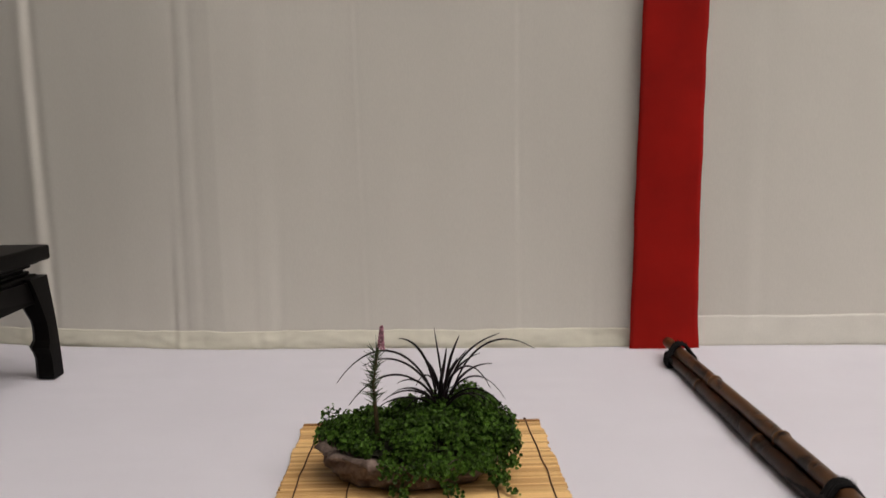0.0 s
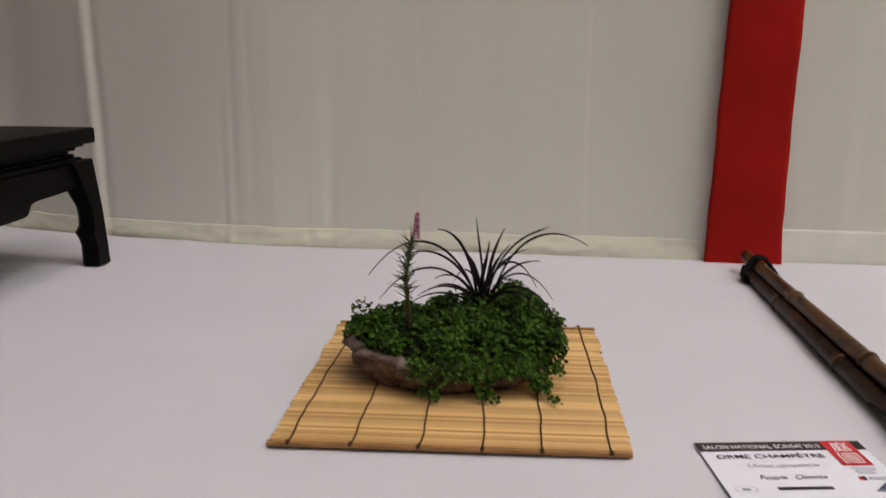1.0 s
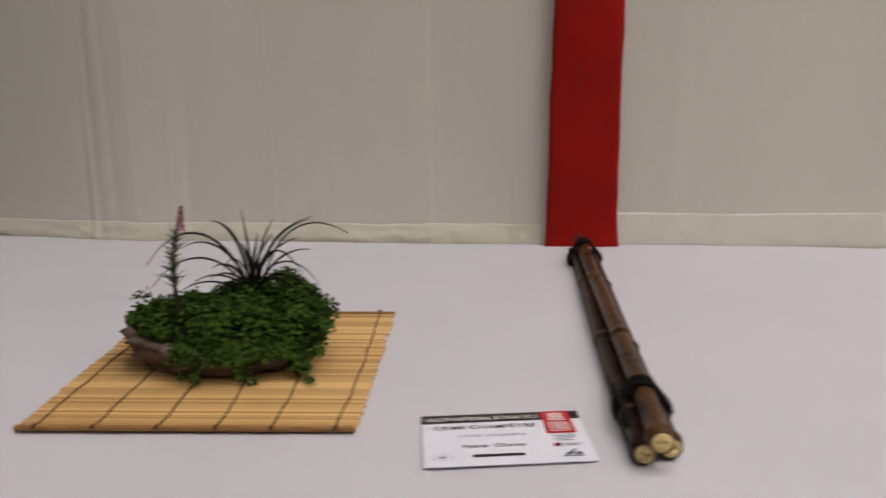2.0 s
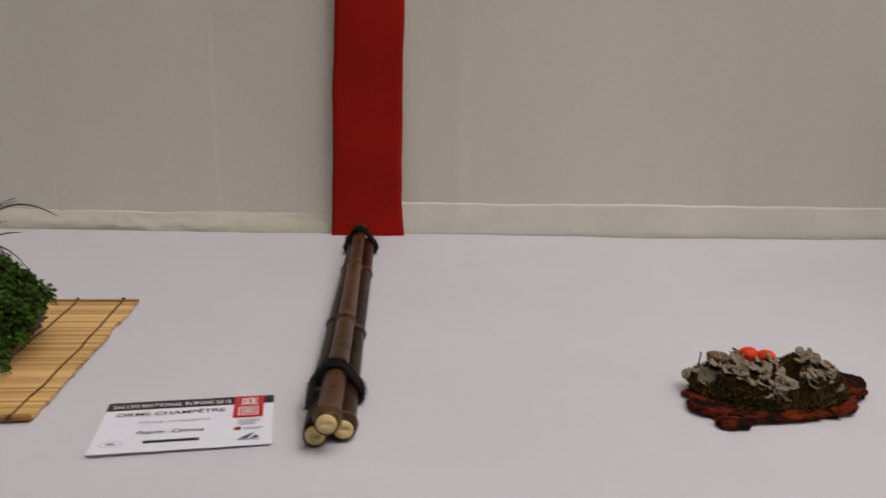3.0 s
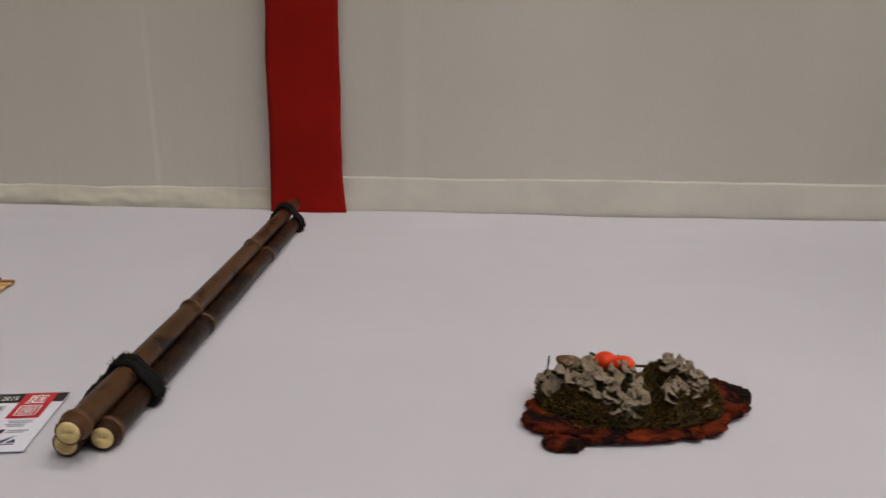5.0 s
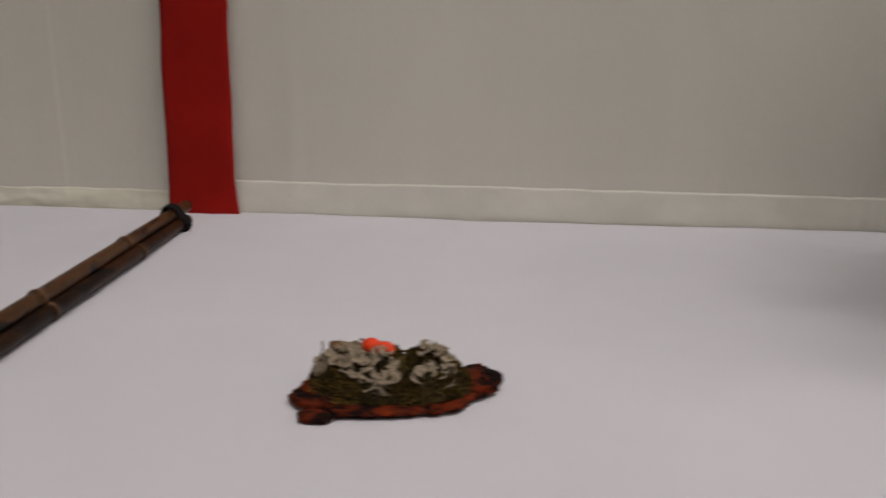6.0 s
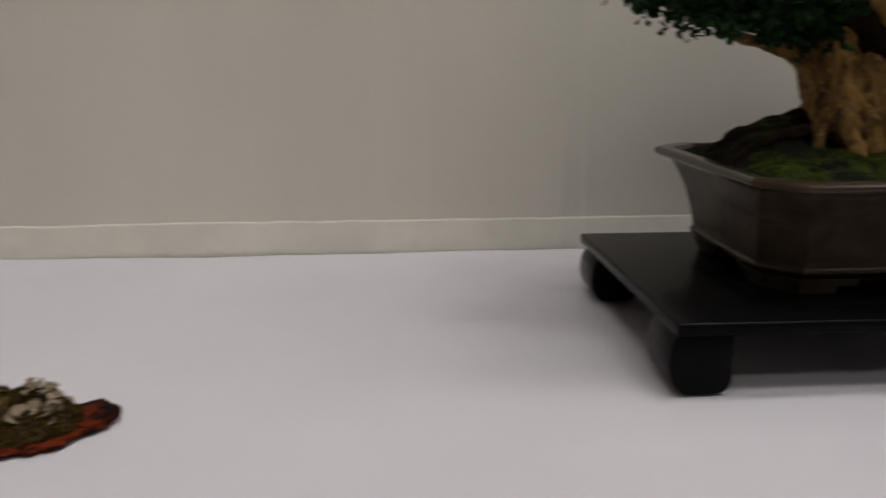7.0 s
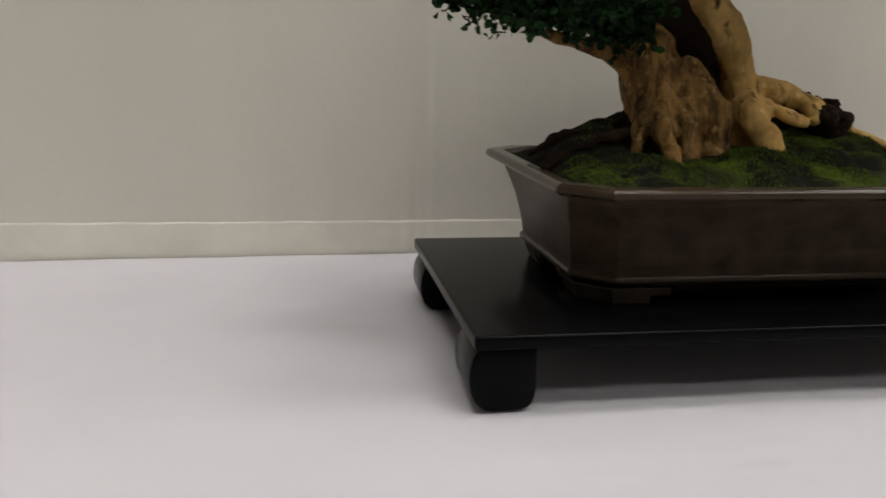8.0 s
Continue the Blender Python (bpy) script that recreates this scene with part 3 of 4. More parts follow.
    for px, py, pz in ((-0.094, 0.004, 0.050), (-0.086, -0.014, 0.050), (-0.100, 0.018, 0.048), (-0.020, -0.052, 0.040), (0.004, -0.056, 0.036), (-0.058, -0.038, 0.042), (-0.074, -0.030, 0.045), (-0.036, -0.052, 0.034), (-0.060, -0.040, 0.040)):
        for _ in range(90):
            d = Vector((rng.gauss(0, 1), rng.gauss(0, 1), rng.gauss(0.2, 0.7))).normalized()
            spots.append((Vector((px, py, pz)) + d * rng.uniform(0.004, 0.011), (d.x, d.y - 0.5, d.z + 0.6)))
    # upright shoots at the far end
    for _ in range(40):
        spots.append(((-0.098 + rng.uniform(-0.008, 0.012), rng.uniform(-0.01, 0.02), 0.056 + rng.random() * 0.018), (rng.uniform(-1, 1), rng.uniform(-1, 1), 0.8)))
    part("foliage", leaf_mesh("foliage", spots, M_LEAF, rng, 0.0043, 0.58), M_LEAF, thing, "dense cushion of tiny round green leaves")

    # black grass
    base = Vector((0.0275, -0.008, 0.0833))
    aims = [(-0.123, 0.00, 0.019, 0.060), (-0.105, -0.03, 0.001, 0.038), (-0.051, 0.02, 0.067, 0.056), (-0.029, -0.01, 0.018, 0.032), (-0.054, 0.02, 0.012, 0.020),
            (-0.072, -0.03, -0.002, 0.012), (-0.062, 0.03, -0.004, 0.010), (-0.096, 0.03, 0.031, 0.042), (-0.068, -0.01, 0.000, 0.015), (-0.007, 0.00, 0.084, 0.050),
            (0.021, 0.02, 0.070, 0.046), (0.069, 0.01, 0.075, 0.057), (0.109, 0.01, 0.056, 0.066), (0.059, 0.03, 0.033, 0.030), (0.057, 0.00, 0.012, 0.042),
            (0.083, -0.02, -0.024, 0.022), (0.069, -0.03, -0.012, 0.018), (0.006, 0.01, 0.057, 0.032), (0.064, 0.02, 0.070, 0.054), (-0.022, 0.03, 0.040, 0.030),
            (0.030, -0.01, 0.060, 0.040), (0.045, 0.03, 0.046, 0.036), (0.074, 0.01, -0.004, 0.030), (-0.040, -0.03, -0.004, 0.012), (0.018, 0.03, 0.040, 0.026), (0.050, -0.03, 0.000, 0.016)]
    for aim in aims:
        dx, dy, dz, lift = [0.944 * k for k in aim]
        dx, dy = 0.990 * dx + 0.139 * dy, 0.990 * dy - 0.139 * dx
        p0 = base + Vector((dx * 0.05 + rng.uniform(-0.004, 0.004), dy * 0.2 + rng.uniform(-0.004, 0.004), -0.012))
        p3 = base + Vector((dx, dy, dz))
        p1 = p0 + Vector((dx * 0.12, dy * 0.2, lift * 1.05))
        p2 = base + Vector((dx * 0.58, dy * 0.7, (8 * lift - dz) / 3 - lift * 1.05))
        pts = curve_points(p0, p1, p2, p3, 16)
        wide = rng.uniform(0.0020, 0.0028)
        part("blade", tube(pts, [wide * (0.9 if i < 9 else 0.9 * (17.5 - i) / 8.5) for i in range(16)], 6, 0.45), M_BLADE, thing)

    # small spike plant with pink buds
    foot, top = Vector((-0.0440, -0.0395, 0.051)), Vector((-0.0365, -0.0207, 0.170))
    part("stem", tube([foot, foot.lerp(top, 0.5) + Vector((-0.007, 0, 0)), top], [0.0032, 0.0013, 0.0006], 6), M_TWIG, thing)
    needles = []
    for k in range(96):
        t = 0.30 + 0.48 * k / 96
        a = k * 2.4
        p = foot.lerp(top, t) + Vector((-0.007 * math.sin(t * 3.1), 0, 0))
        needles.append((p, (math.cos(a), math.sin(a), 0.75)))
    part("needles", spike_mesh("needles", needles, M_NEEDLE, rng, 0.0165 , 0.0010), M_NEEDLE, thing, "short grey-green needle leaves")
    bm = bmesh.new()
    for k in range(46):
        t = 0.80 + 0.20 * k / 46
        p = foot.lerp(top, t)
        a = k * 2.4
        r = 0.0030 * (1.1 - 0.8 * k / 46)
        bmesh.ops.create_icosphere(bm, subdivisions=1, radius=0.0016, matrix=Matrix.Translation(p + Vector((r * math.cos(a), r * math.sin(a), 0))))
    part("flower_spike", bm, M_PINK, thing, "pale pink flower spike")
    return thing


accent_planting()


# ---- exhibit card ----
def exhibit_card():
    card = empty("exhibit_card", pose(-0.1012, -0.7026, 0.0006, 0, 0, 10.2) @ Matrix.Diagonal((0.957, 0.925, 1, 1)), "white exhibit label card with black and red header", "card")
    W, H = 0.148, 0.105
    part("sheet", box(0, -H, 0, W, 0, 0.0006), M_CARD, card, smooth=False)

    def bar(u, v, w, h, material, name="print_bar", lift=0.0009):
        bm = bmesh.new()
        bm.faces.new([bm.verts.new(p) for p in ((u, -v - h, lift), (u + w, -v - h, lift), (u + w, -v, lift), (u, -v, lift))])
        return part(name, bm, material, card, smooth=False)

    def words(body, u, v, w, h, material, lift=0.0012, **more):
        ob = new("lettering", text_mesh(body, h, material, w, **more))
        ob.parent = card
        ob.matrix_basis = pose(u, -v - h, lift)
        return ob

    bar(0.0, 0.0, W, 0.0182, M_INK, "header_band")
    bar(0.1125, 0.0, 0.0265, 0.0490, M_RED_INK, "red_block", 0.0011)
    words("SALON NATIONAL BONSAÏ 2015", 0.005, 0.0046, 0.104, 0.0096, M_WHITE_INK, bold=0.004)
    words("庭", 0.1180, 0.0040, 0.0160, 0.0180, M_WHITE_INK, 0.0014, bold=0.008)
    for u, v, w, h in ((0.1170, 0.0255, 0.0175, 0.0014), (0.1170, 0.0436, 0.0175, 0.0014), (0.1170, 0.0255, 0.0012, 0.0195), (0.1333, 0.0255, 0.0012, 0.0195)):
        bar(u, v, w, h, M_WHITE_INK, "square_line", 0.0014)
    words("園", 0.1202, 0.0285, 0.0112, 0.0135, M_WHITE_INK, 0.0014)
    words("ORME CHAMPÊTRE", 0.011, 0.0235, 0.094, 0.0098, M_INK, bold=0.004)
    words("Ulmus campestris", 0.032, 0.0440, 0.061, 0.0084, M_GREY_INK, shear=0.3)
    words("Poterie   Chinoise", 0.034, 0.0650, 0.056, 0.0074, M_INK, shear=0.35)
    bar(0.042, 0.0850, 0.045, 0.0052, M_INK)
    bar(0.0125, 0.0862, 0.007, 0.0040, M_GREY_INK)
    ring = bmesh.new()
    for k in range(28):
        a, b = 2 * math.pi * k / 28, 2 * math.pi * (k + 1) / 28
        ring.faces.new([ring.verts.new((0.016 + rx * math.cos(t), -0.0882 + rx * 0.62 * math.sin(t), 0.0009)) for t, rx in ((a, 0.0092), (b, 0.0092), (b, 0.0086), (a, 0.0086))])
    part("print_ring", ring, M_GREY_INK, card, smooth=False)
    for k in range(4):
        bar(0.117 + 0.002 * (k % 2), 0.0530 + 0.0032 * k, 0.020 - 0.002 * k, 0.0014, M_GREY_INK)
    bar(0.115, 0.0690, 0.006, 0.0062, M_RED_INK)
    bar(0.118, 0.0690, 0.003, 0.0062, M_INK, lift=0.0012)
    bar(0.123, 0.0702, 0.017, 0.0015, M_GREY_INK)
    bar(0.123, 0.0732, 0.014, 0.0015, M_GREY_INK)
    for shape in ([(0.1205, 0.0920), (0.1275, 0.0920), (0.1335, 0.0795), (0.1285, 0.0840)], [(0.1290, 0.0920), (0.1370, 0.0920), (0.1345, 0.0855)]):
        bm = bmesh.new()
        bm.faces.new([bm.verts.new((u, -v, 0.0009)) for u, v in shape])
        part("emblem_shape", bm, M_NAVY, card, smooth=False)
    bar(0.119, 0.0935, 0.018, 0.0018, M_NAVY)
    return card


exhibit_card()


# ---- bundle of three bamboo poles ----
def bamboo_bundle():
    rng = random.Random(3)
    front, back = Vector((0.1015, -0.789, 0)), Vector((0.0560, -0.064, 0))
    way = (back - front).normalized()
    side = Vector((way.y, -way.x, 0))
    R = 0.0098
    thing = empty("bamboo_bundle", Matrix.Identity(4), "three dark brown bamboo poles tied together with black cord", "bamboo poles")
    spots = ((-R * 1.02, R, (0.07, 0.27, 0.50), 0.014, 0.040), (R * 1.28, R, (0.010, 0.231, 0.471), 0.024, 0.044), (R * 0.02, R * 2.66, (0.0115, 0.251, 0.481), 0.0, 0.004))
    for off, z, nodes, push, short in spots:
        length = (back - front).length - push - short
        # the thinner far ends lie closer together
        run = way + Vector((0, 0, -0.28 * R / length)) if z > 0.02 else way - side * (0.14 * R / length if off > 0 else 0)
        start = front + way * push + side * off + Vector((0, 0, z))
        stations = sorted({0, length} | {length * i / 40 for i in range(41)} | {n + d for n in nodes for d in (-0.006, -0.0025, 0, 0.0025, 0.006) if n + d > 0})
        radii = []
        for s in stations:
            near = min((abs(s - n) for n in nodes))
            swell = 1 + 0.17 * math.exp(-(near / 0.0042) ** 2) - 0.05 * math.exp(-((near - 0.007) / 0.003) ** 2)
            radii.append(R * 0.97 * swell * (1.04 - 0.13 * s / length) * (1 + 0.015 * noise.noise((s * 20, off * 99, 0))))
        bend = [start + run * s + side * (0.0012 * math.sin(s * 7 + off * 300)) for s in stations]
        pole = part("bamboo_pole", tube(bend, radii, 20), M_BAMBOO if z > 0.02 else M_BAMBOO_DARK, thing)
        for n in nodes:
            if n < 0.01:
                continue
            c = start + run * n + side * (0.0012 * math.sin(n * 7 + off * 300))
            r = R * 1.12 * (1.04 - 0.13 * n / length)
            part("node_ring", tube([c - way * 0.0022, c - way * 0.001, c + way * 0.001, c + way * 0.0022], [r * 0.97, r * 1.035, r * 1.035, r * 0.97], 20), M_NODE, pole, "tan node ring")
        for s, sign in ((0, -1), (length, 1)):
            c = start + run * (s + sign * 0.0006)
            if s:
                c += side * (0.0012 * math.sin(s * 7 + off * 300))
            else:
                c += side * (0.0012 * math.sin(off * 300))
            r = radii[0] if s == 0 else radii[-1]
            part("cut_end", tube([c - way * 0.0006 * sign, c, c + way * 0.0014 * sign, c + way * 0.0004 * sign], [r * 0.82, r * 0.84, r * 0.76, r * 0.3], 20), M_CUT, pole, "pale cut bamboo end")
    for at, turns, wide in ((0.102, 4, 0.017), (0.655, 4, 0.017)):
        c = front + way * at
        pts = []
        n = 30
        for i in range(turns * n + 1):
            a = 2 * math.pi * i / n
            # rounded triangle round the three poles
            best = max((math.cos(a) * o + math.sin(a) * (z - R * 1.5) for o, z, *_ in spots))
            reach = best + R * 1.05 + 0.0012
            u = Vector((math.cos(a), math.sin(a)))
            t = Vector((-math.sin(a), math.cos(a)))
            e = 0.01
            slope = (max((math.cos(a + e) * o + math.sin(a + e) * (z - R * 1.5) for o, z, *_ in spots)) - best) / e
            p = u * reach + t * slope
            z = max(0.0015, R * 1.5 + p.y)
            pts.append(c + way * (wide * (i / (turns * n) - 0.5) + 0.001 * math.sin(a * 3)) + side * p.x + Vector((0, 0, z)))
        cord = part("cord", tube(pts, [0.0026] * len(pts), 8, rough=0.45, freq=420), M_CORD, thing, "wrapped black cord")
        fluff = []
        for _ in range(700):
            p = rng.choice(pts)
            out = p - (c + Vector((0, 0, R * 1.6)))
            fluff.append((p + Vector((rng.uniform(-1, 1), rng.uniform(-1, 1), rng.uniform(-1, 1))) * 0.002, out + way * rng.uniform(-0.02, 0.02)))
        part("cord_fuzz", spike_mesh("cord_fuzz", fluff, M_CORD, rng, 0.0050, 0.00035), M_CORD, cord)
        for j in range(7):
            k = c - side * (R * 1.85) + way * rng.uniform(-0.008, 0.01) + Vector((0, 0, rng.uniform(0.010, 0.020)))
            run = (rng.uniform(0.03, 0.085) if j < 4 else rng.uniform(-0.062, -0.03)) if at < 0.3 else rng.uniform(-0.035, 0.02)
            tail = curve_points(k, k - side * 0.002 + way * run * 0.3 + Vector((0, 0, 0.003)), k + side * rng.uniform(-0.001, 0.003) + way * run * 0.6, k + side * rng.uniform(-0.004, 0.004) + way * run + Vector((0, 0, -0.004)), 14)
            part("cord_tail", tube(tail, [0.0030] * 12 + [0.0022, 0.0012], 7, rough=0.5, freq=500), M_CORD, thing)
    return thing


bamboo_bundle()


# ---- bark slab with moss, lichen and berries ----
def bark_accent():
    rng = random.Random(21)
    cx, cy = 0.4900, -0.660
    thing = empty("bark_accent", pose(cx, cy, 0.0), "red-brown bark piece carrying moss, grey lichen and orange berries", "bark ornament")

    def slab(rx, ry, seed, thickness, sharp=0.0):
        bm = bmesh.new()
        seg, loops = 84, []
        for z, s in ((0.0004, 0.93), (thickness * 0.4, 1.0), (thickness * 0.85, 0.985), (thickness, 0.94), (thickness * 1.02, 0.75), (thickness * 1.1, 0.45), (thickness * 1.1, 0.15)):
            loop = []
            for k in range(seg):
                a = 2 * math.pi * k / seg
                ca, sa = math.cos(a), math.sin(a)
                r = s * (1 + 0.17 * noise.noise((ca * 1.7, sa * 1.7, seed)) + 0.15 * noise.noise((ca * 5, sa * 5, seed + 3)) + 0.06 * noise.noise((ca * 13, sa * 13, seed + z * 90)))
                r *= 1 - sharp * max(0, ca) * abs(sa) * 0.9
                lift = 0.006 * max(0, ca) ** 3 * sharp * (z > 0.001)
                loop.append(bm.verts.new((rx * r * ca, ry * r * sa, z + lift + 0.0012 * noise.noise((ca * r * 8, sa * r * 8, seed)) * (z > 0.001))))
            loops.append(loop)
        for a, b in zip(loops, loops[1:]):
            for k in range(seg):
                bm.faces.new((a[k], a[(k + 1) % seg], b[(k + 1) % seg], b[k]))
        bm.faces.new(loops[0][::-1]), bm.faces.new(loops[-1])
        return bm

    base = slab(0.081, 0.056, 4, 0.0052, 0.10)
    bmesh.ops.transform(base, matrix=pose(0.002, -0.006, 0, 0, 0, 9), verts=base.verts)
    part("bark_plate", base, M_BARK, thing, "flat red-brown bark plate with dark ragged edge")
    lobe = slab(0.015, 0.010, 9, 0.005)
    bmesh.ops.transform(lobe, matrix=pose(-0.052, -0.066, 0, 0, 0, -8), verts=lobe.verts)
    part("bark_flake", lobe, M_BARK, thing, "dark bark flake")
    lobe = slab(0.024, 0.022, 15, 0.0062)
    bmesh.ops.transform(lobe, matrix=pose(-0.058, -0.030, 0.001, 0, 0, 10), verts=lobe.verts)
    part("bark_flake", lobe, M_BARK, thing)

    lobe = slab(0.028, 0.026, 22, 0.0085)
    bmesh.ops.transform(lobe, matrix=pose(0.068, 0.016, 0.0005, 0, -4, 20), verts=lobe.verts)
    part("bark_flake", lobe, M_BARK, thing)

    def height(x, y):
        q = (x / 0.071) ** 2 + ((y + 0.001) / 0.043) ** 2
        return 0.006 + 0.023 * max(0, 1 - q) ** 0.6 + 0.021 * noise.noise((x * 62, y * 62, 2)) * max(0, 1 - q) ** 0.5 + 0.011 * math.exp(-((x + 0.048) / 0.020) ** 2 - ((y - 0.004) / 0.028) ** 2) + 0.005 * math.exp(-((x - 0.046) / 0.02) ** 2 - ((y - 0.006) / 0.025) ** 2) - 0.004 * math.exp(-((x - 0.012) / 0.012) ** 2)

    bm = sheet(lambda u, v: Vector((0.071 * math.sqrt(v) * math.cos(2 * math.pi * u), -0.001 + 0.043 * math.sqrt(v) * math.sin(2 * math.pi * u), 0)), 72, 18)
    for v in bm.verts:
        v.co.z = height(v.co.x, v.co.y)
    bmesh.ops.remove_doubles(bm, verts=bm.verts, dist=1e-5)
    part("moss_cushion", bm, M_MOSS, thing, "dark olive moss cushion")
    spots = []
    for _ in range(8500):
        a, q = rng.uniform(0, 6.283), math.sqrt(rng.random())
        x, y = 0.072 * q * math.cos(a), -0.001 + 0.044 * q * math.sin(a)
        spots.append(((x, y, height(x, y) - 0.001), (x * 8, y * 10 - 0.1, 0.8)))
    part("moss_fuzz", spike_mesh("moss_fuzz", spots, M_MOSS, rng, 0.0040, 0.0009), M_MOSS, thing)
    spots = []
    for px, py, pr in ((-0.050, -0.024, 0.016), (0.018, -0.032, 0.014), (0.022, 0.004, 0.012), (-0.058, 0.012, 0.012), (0.052, -0.020, 0.010), (0.062, 0.004, 0.014), (-0.030, -0.038, 0.014), (0.0, 0.014, 0.014)):
        for _ in range(300):
            a, q = rng.uniform(0, 6.283), math.sqrt(rng.random())
            x, y = px + pr * q * math.cos(a), py + pr * 0.7 * q * math.sin(a)
            spots.append(((x, y, max(0.006, height(x, y)) - 0.001), (x * 8, y * 10 - 0.4, 0.7)))
    part("gold_moss", spike_mesh("gold_moss", spots, M_GOLD_MOSS, rng, 0.0050, 0.0008), M_GOLD_MOSS, thing, "golden-yellow moss strands")
    # lichen lobes: ruffled fans
    for n in range(88):
        # a band of lobes across the front of the cushion, then a patch at its other end
        if n < 60:
            t = rng.random()
            x, y = -0.068 + 0.076 * t, max(-0.038, 0.008 - 0.040 * t + rng.uniform(-0.017, 0.018))
        else:
            x, y = 0.042 + rng.uniform(-0.015, 0.014), rng.uniform(-0.026, 0.012)
        r = rng.uniform(0.0042, 0.0086)

        def fan(u, v, n=n, r=r):
            a = (u - 0.5) * 5.6
            rr = r * v * (1 + 0.10 * math.sin(a * 2 + n) + 0.06 * math.sin(a * 5 + 2 * n))
            return Vector((rr * math.sin(a), -rr * math.cos(a), r * (0.16 * v * v + 0.20 * v ** 3 * math.sin(a * 3.5 + n * 2) + 0.08 * v ** 3 * math.sin(a * 9 + n)) - 0.001))
        bm = thick(sheet(fan, 44, 6), 0.0006)
        bmesh.ops.transform(bm, matrix=pose(x, y, height(x, y) + rng.uniform(0.0, 0.004), rng.uniform(5, 48), rng.uniform(-32, 32), rng.uniform(-60, 60)), verts=bm.verts)
        part("lichen_lobe", bm, M_LICHEN, thing)
    top = height(-0.004, -0.001) + 0.0028
    for x, y in ((-0.0185, 0.006), (-0.0050, -0.001)):
        bm = bmesh.new()
        bmesh.ops.create_uvsphere(bm, u_segments=24, v_segments=16, radius=0.0084, matrix=Matrix.Translation((x, y, top)) @ Matrix.Diagonal((1.08, 1, 0.86, 1)))
        part("berry", bm, M_BERRY, thing, "bright orange round berry")
    z = height(-0.01, 0.01) + 0.010
    part("twig", tube(spline([(-0.030, 0.016, z + 0.006), (-0.018, 0.013, z + 0.001), (0.0, 0.010, z - 0.001), (0.018, 0.007, z)]), [0.0011] * 18 + [0.0007], 6), M_TWIG, thing, "thin brown twig")
    part("twig", tube(spline([(-0.064, 0.006, height(-0.064, 0.006)), (-0.0625, 0.007, height(-0.064, 0.006) + 0.009), (-0.062, 0.006, height(-0.064, 0.006) + 0.016)]), [0.0007] * 13, 6), M_TWIG, thing)
    chip = slab(0.010, 0.006, 30, 0.004)
    bmesh.ops.transform(chip, matrix=pose(-0.047, 0.008, height(-0.047, 0.008) + 0.004, 20, 8, 12), verts=chip.verts)
    part("bark_chip", chip, M_NODE, thing, "small reddish bark chip")
    return thing


bark_accent()


# ---- low black stand under the bonsai ----
def low_stand():
    x0, x1, y0, y1 = 1.080, 1.756, -0.633, -0.225
    thing = empty("low_stand", pose((x0 + x1) / 2, (y0 + y1) / 2, 0), "low black lacquered wooden display stand with scroll feet", "stand")
    hx, hy = (x1 - x0) / 2, (y1 - y0) / 2
    part("board", box(-hx, -hy, 0.0592, hx, hy, 0.0727, 0.0035, 3), M_BLACK, thing, "flat glossy black board")
    outline = [(0.0605, 0.0592), (0.009, 0.0592)]
    for k in range(15):
        a = math.pi * (0.16 + 0.70 * k / 14)
        outline.append((0.021 - 0.021 * math.sin(a) ** 0.8, 0.0305 + 0.0300 * math.cos(a)))
    outline += [(0.0155, 0.0), (0.047, 0.0), (0.0530, 0.0016), (0.0575, 0.0060), (0.0598, 0.0125), (0.0605, 0.021)]
    for sx in (-1, 1):
        for sy in (-1, 1):
            bm = prism(outline, 0.074, Matrix.Identity(4), 0.0025)
            # stand the profile upright: its x inwards from the outer bulge, its y up
            bmesh.ops.transform(bm, matrix=Matrix(((1, 0, 0, 0), (0, 0, -1, 0.037), (0, 1, 0, 0), (0, 0, 0, 1))), verts=bm.verts)
            m = Matrix.Translation((sx * (hx + 0.002), sy * (hy - 0.048), 0)) @ Matrix.Diagonal((-sx, 1, 1, 1))
            bmesh.ops.transform(bm, matrix=m, verts=bm.verts)
            part("foot", bm, M_BLACK, thing, "rounded scroll foot")
    return thing


low_stand()


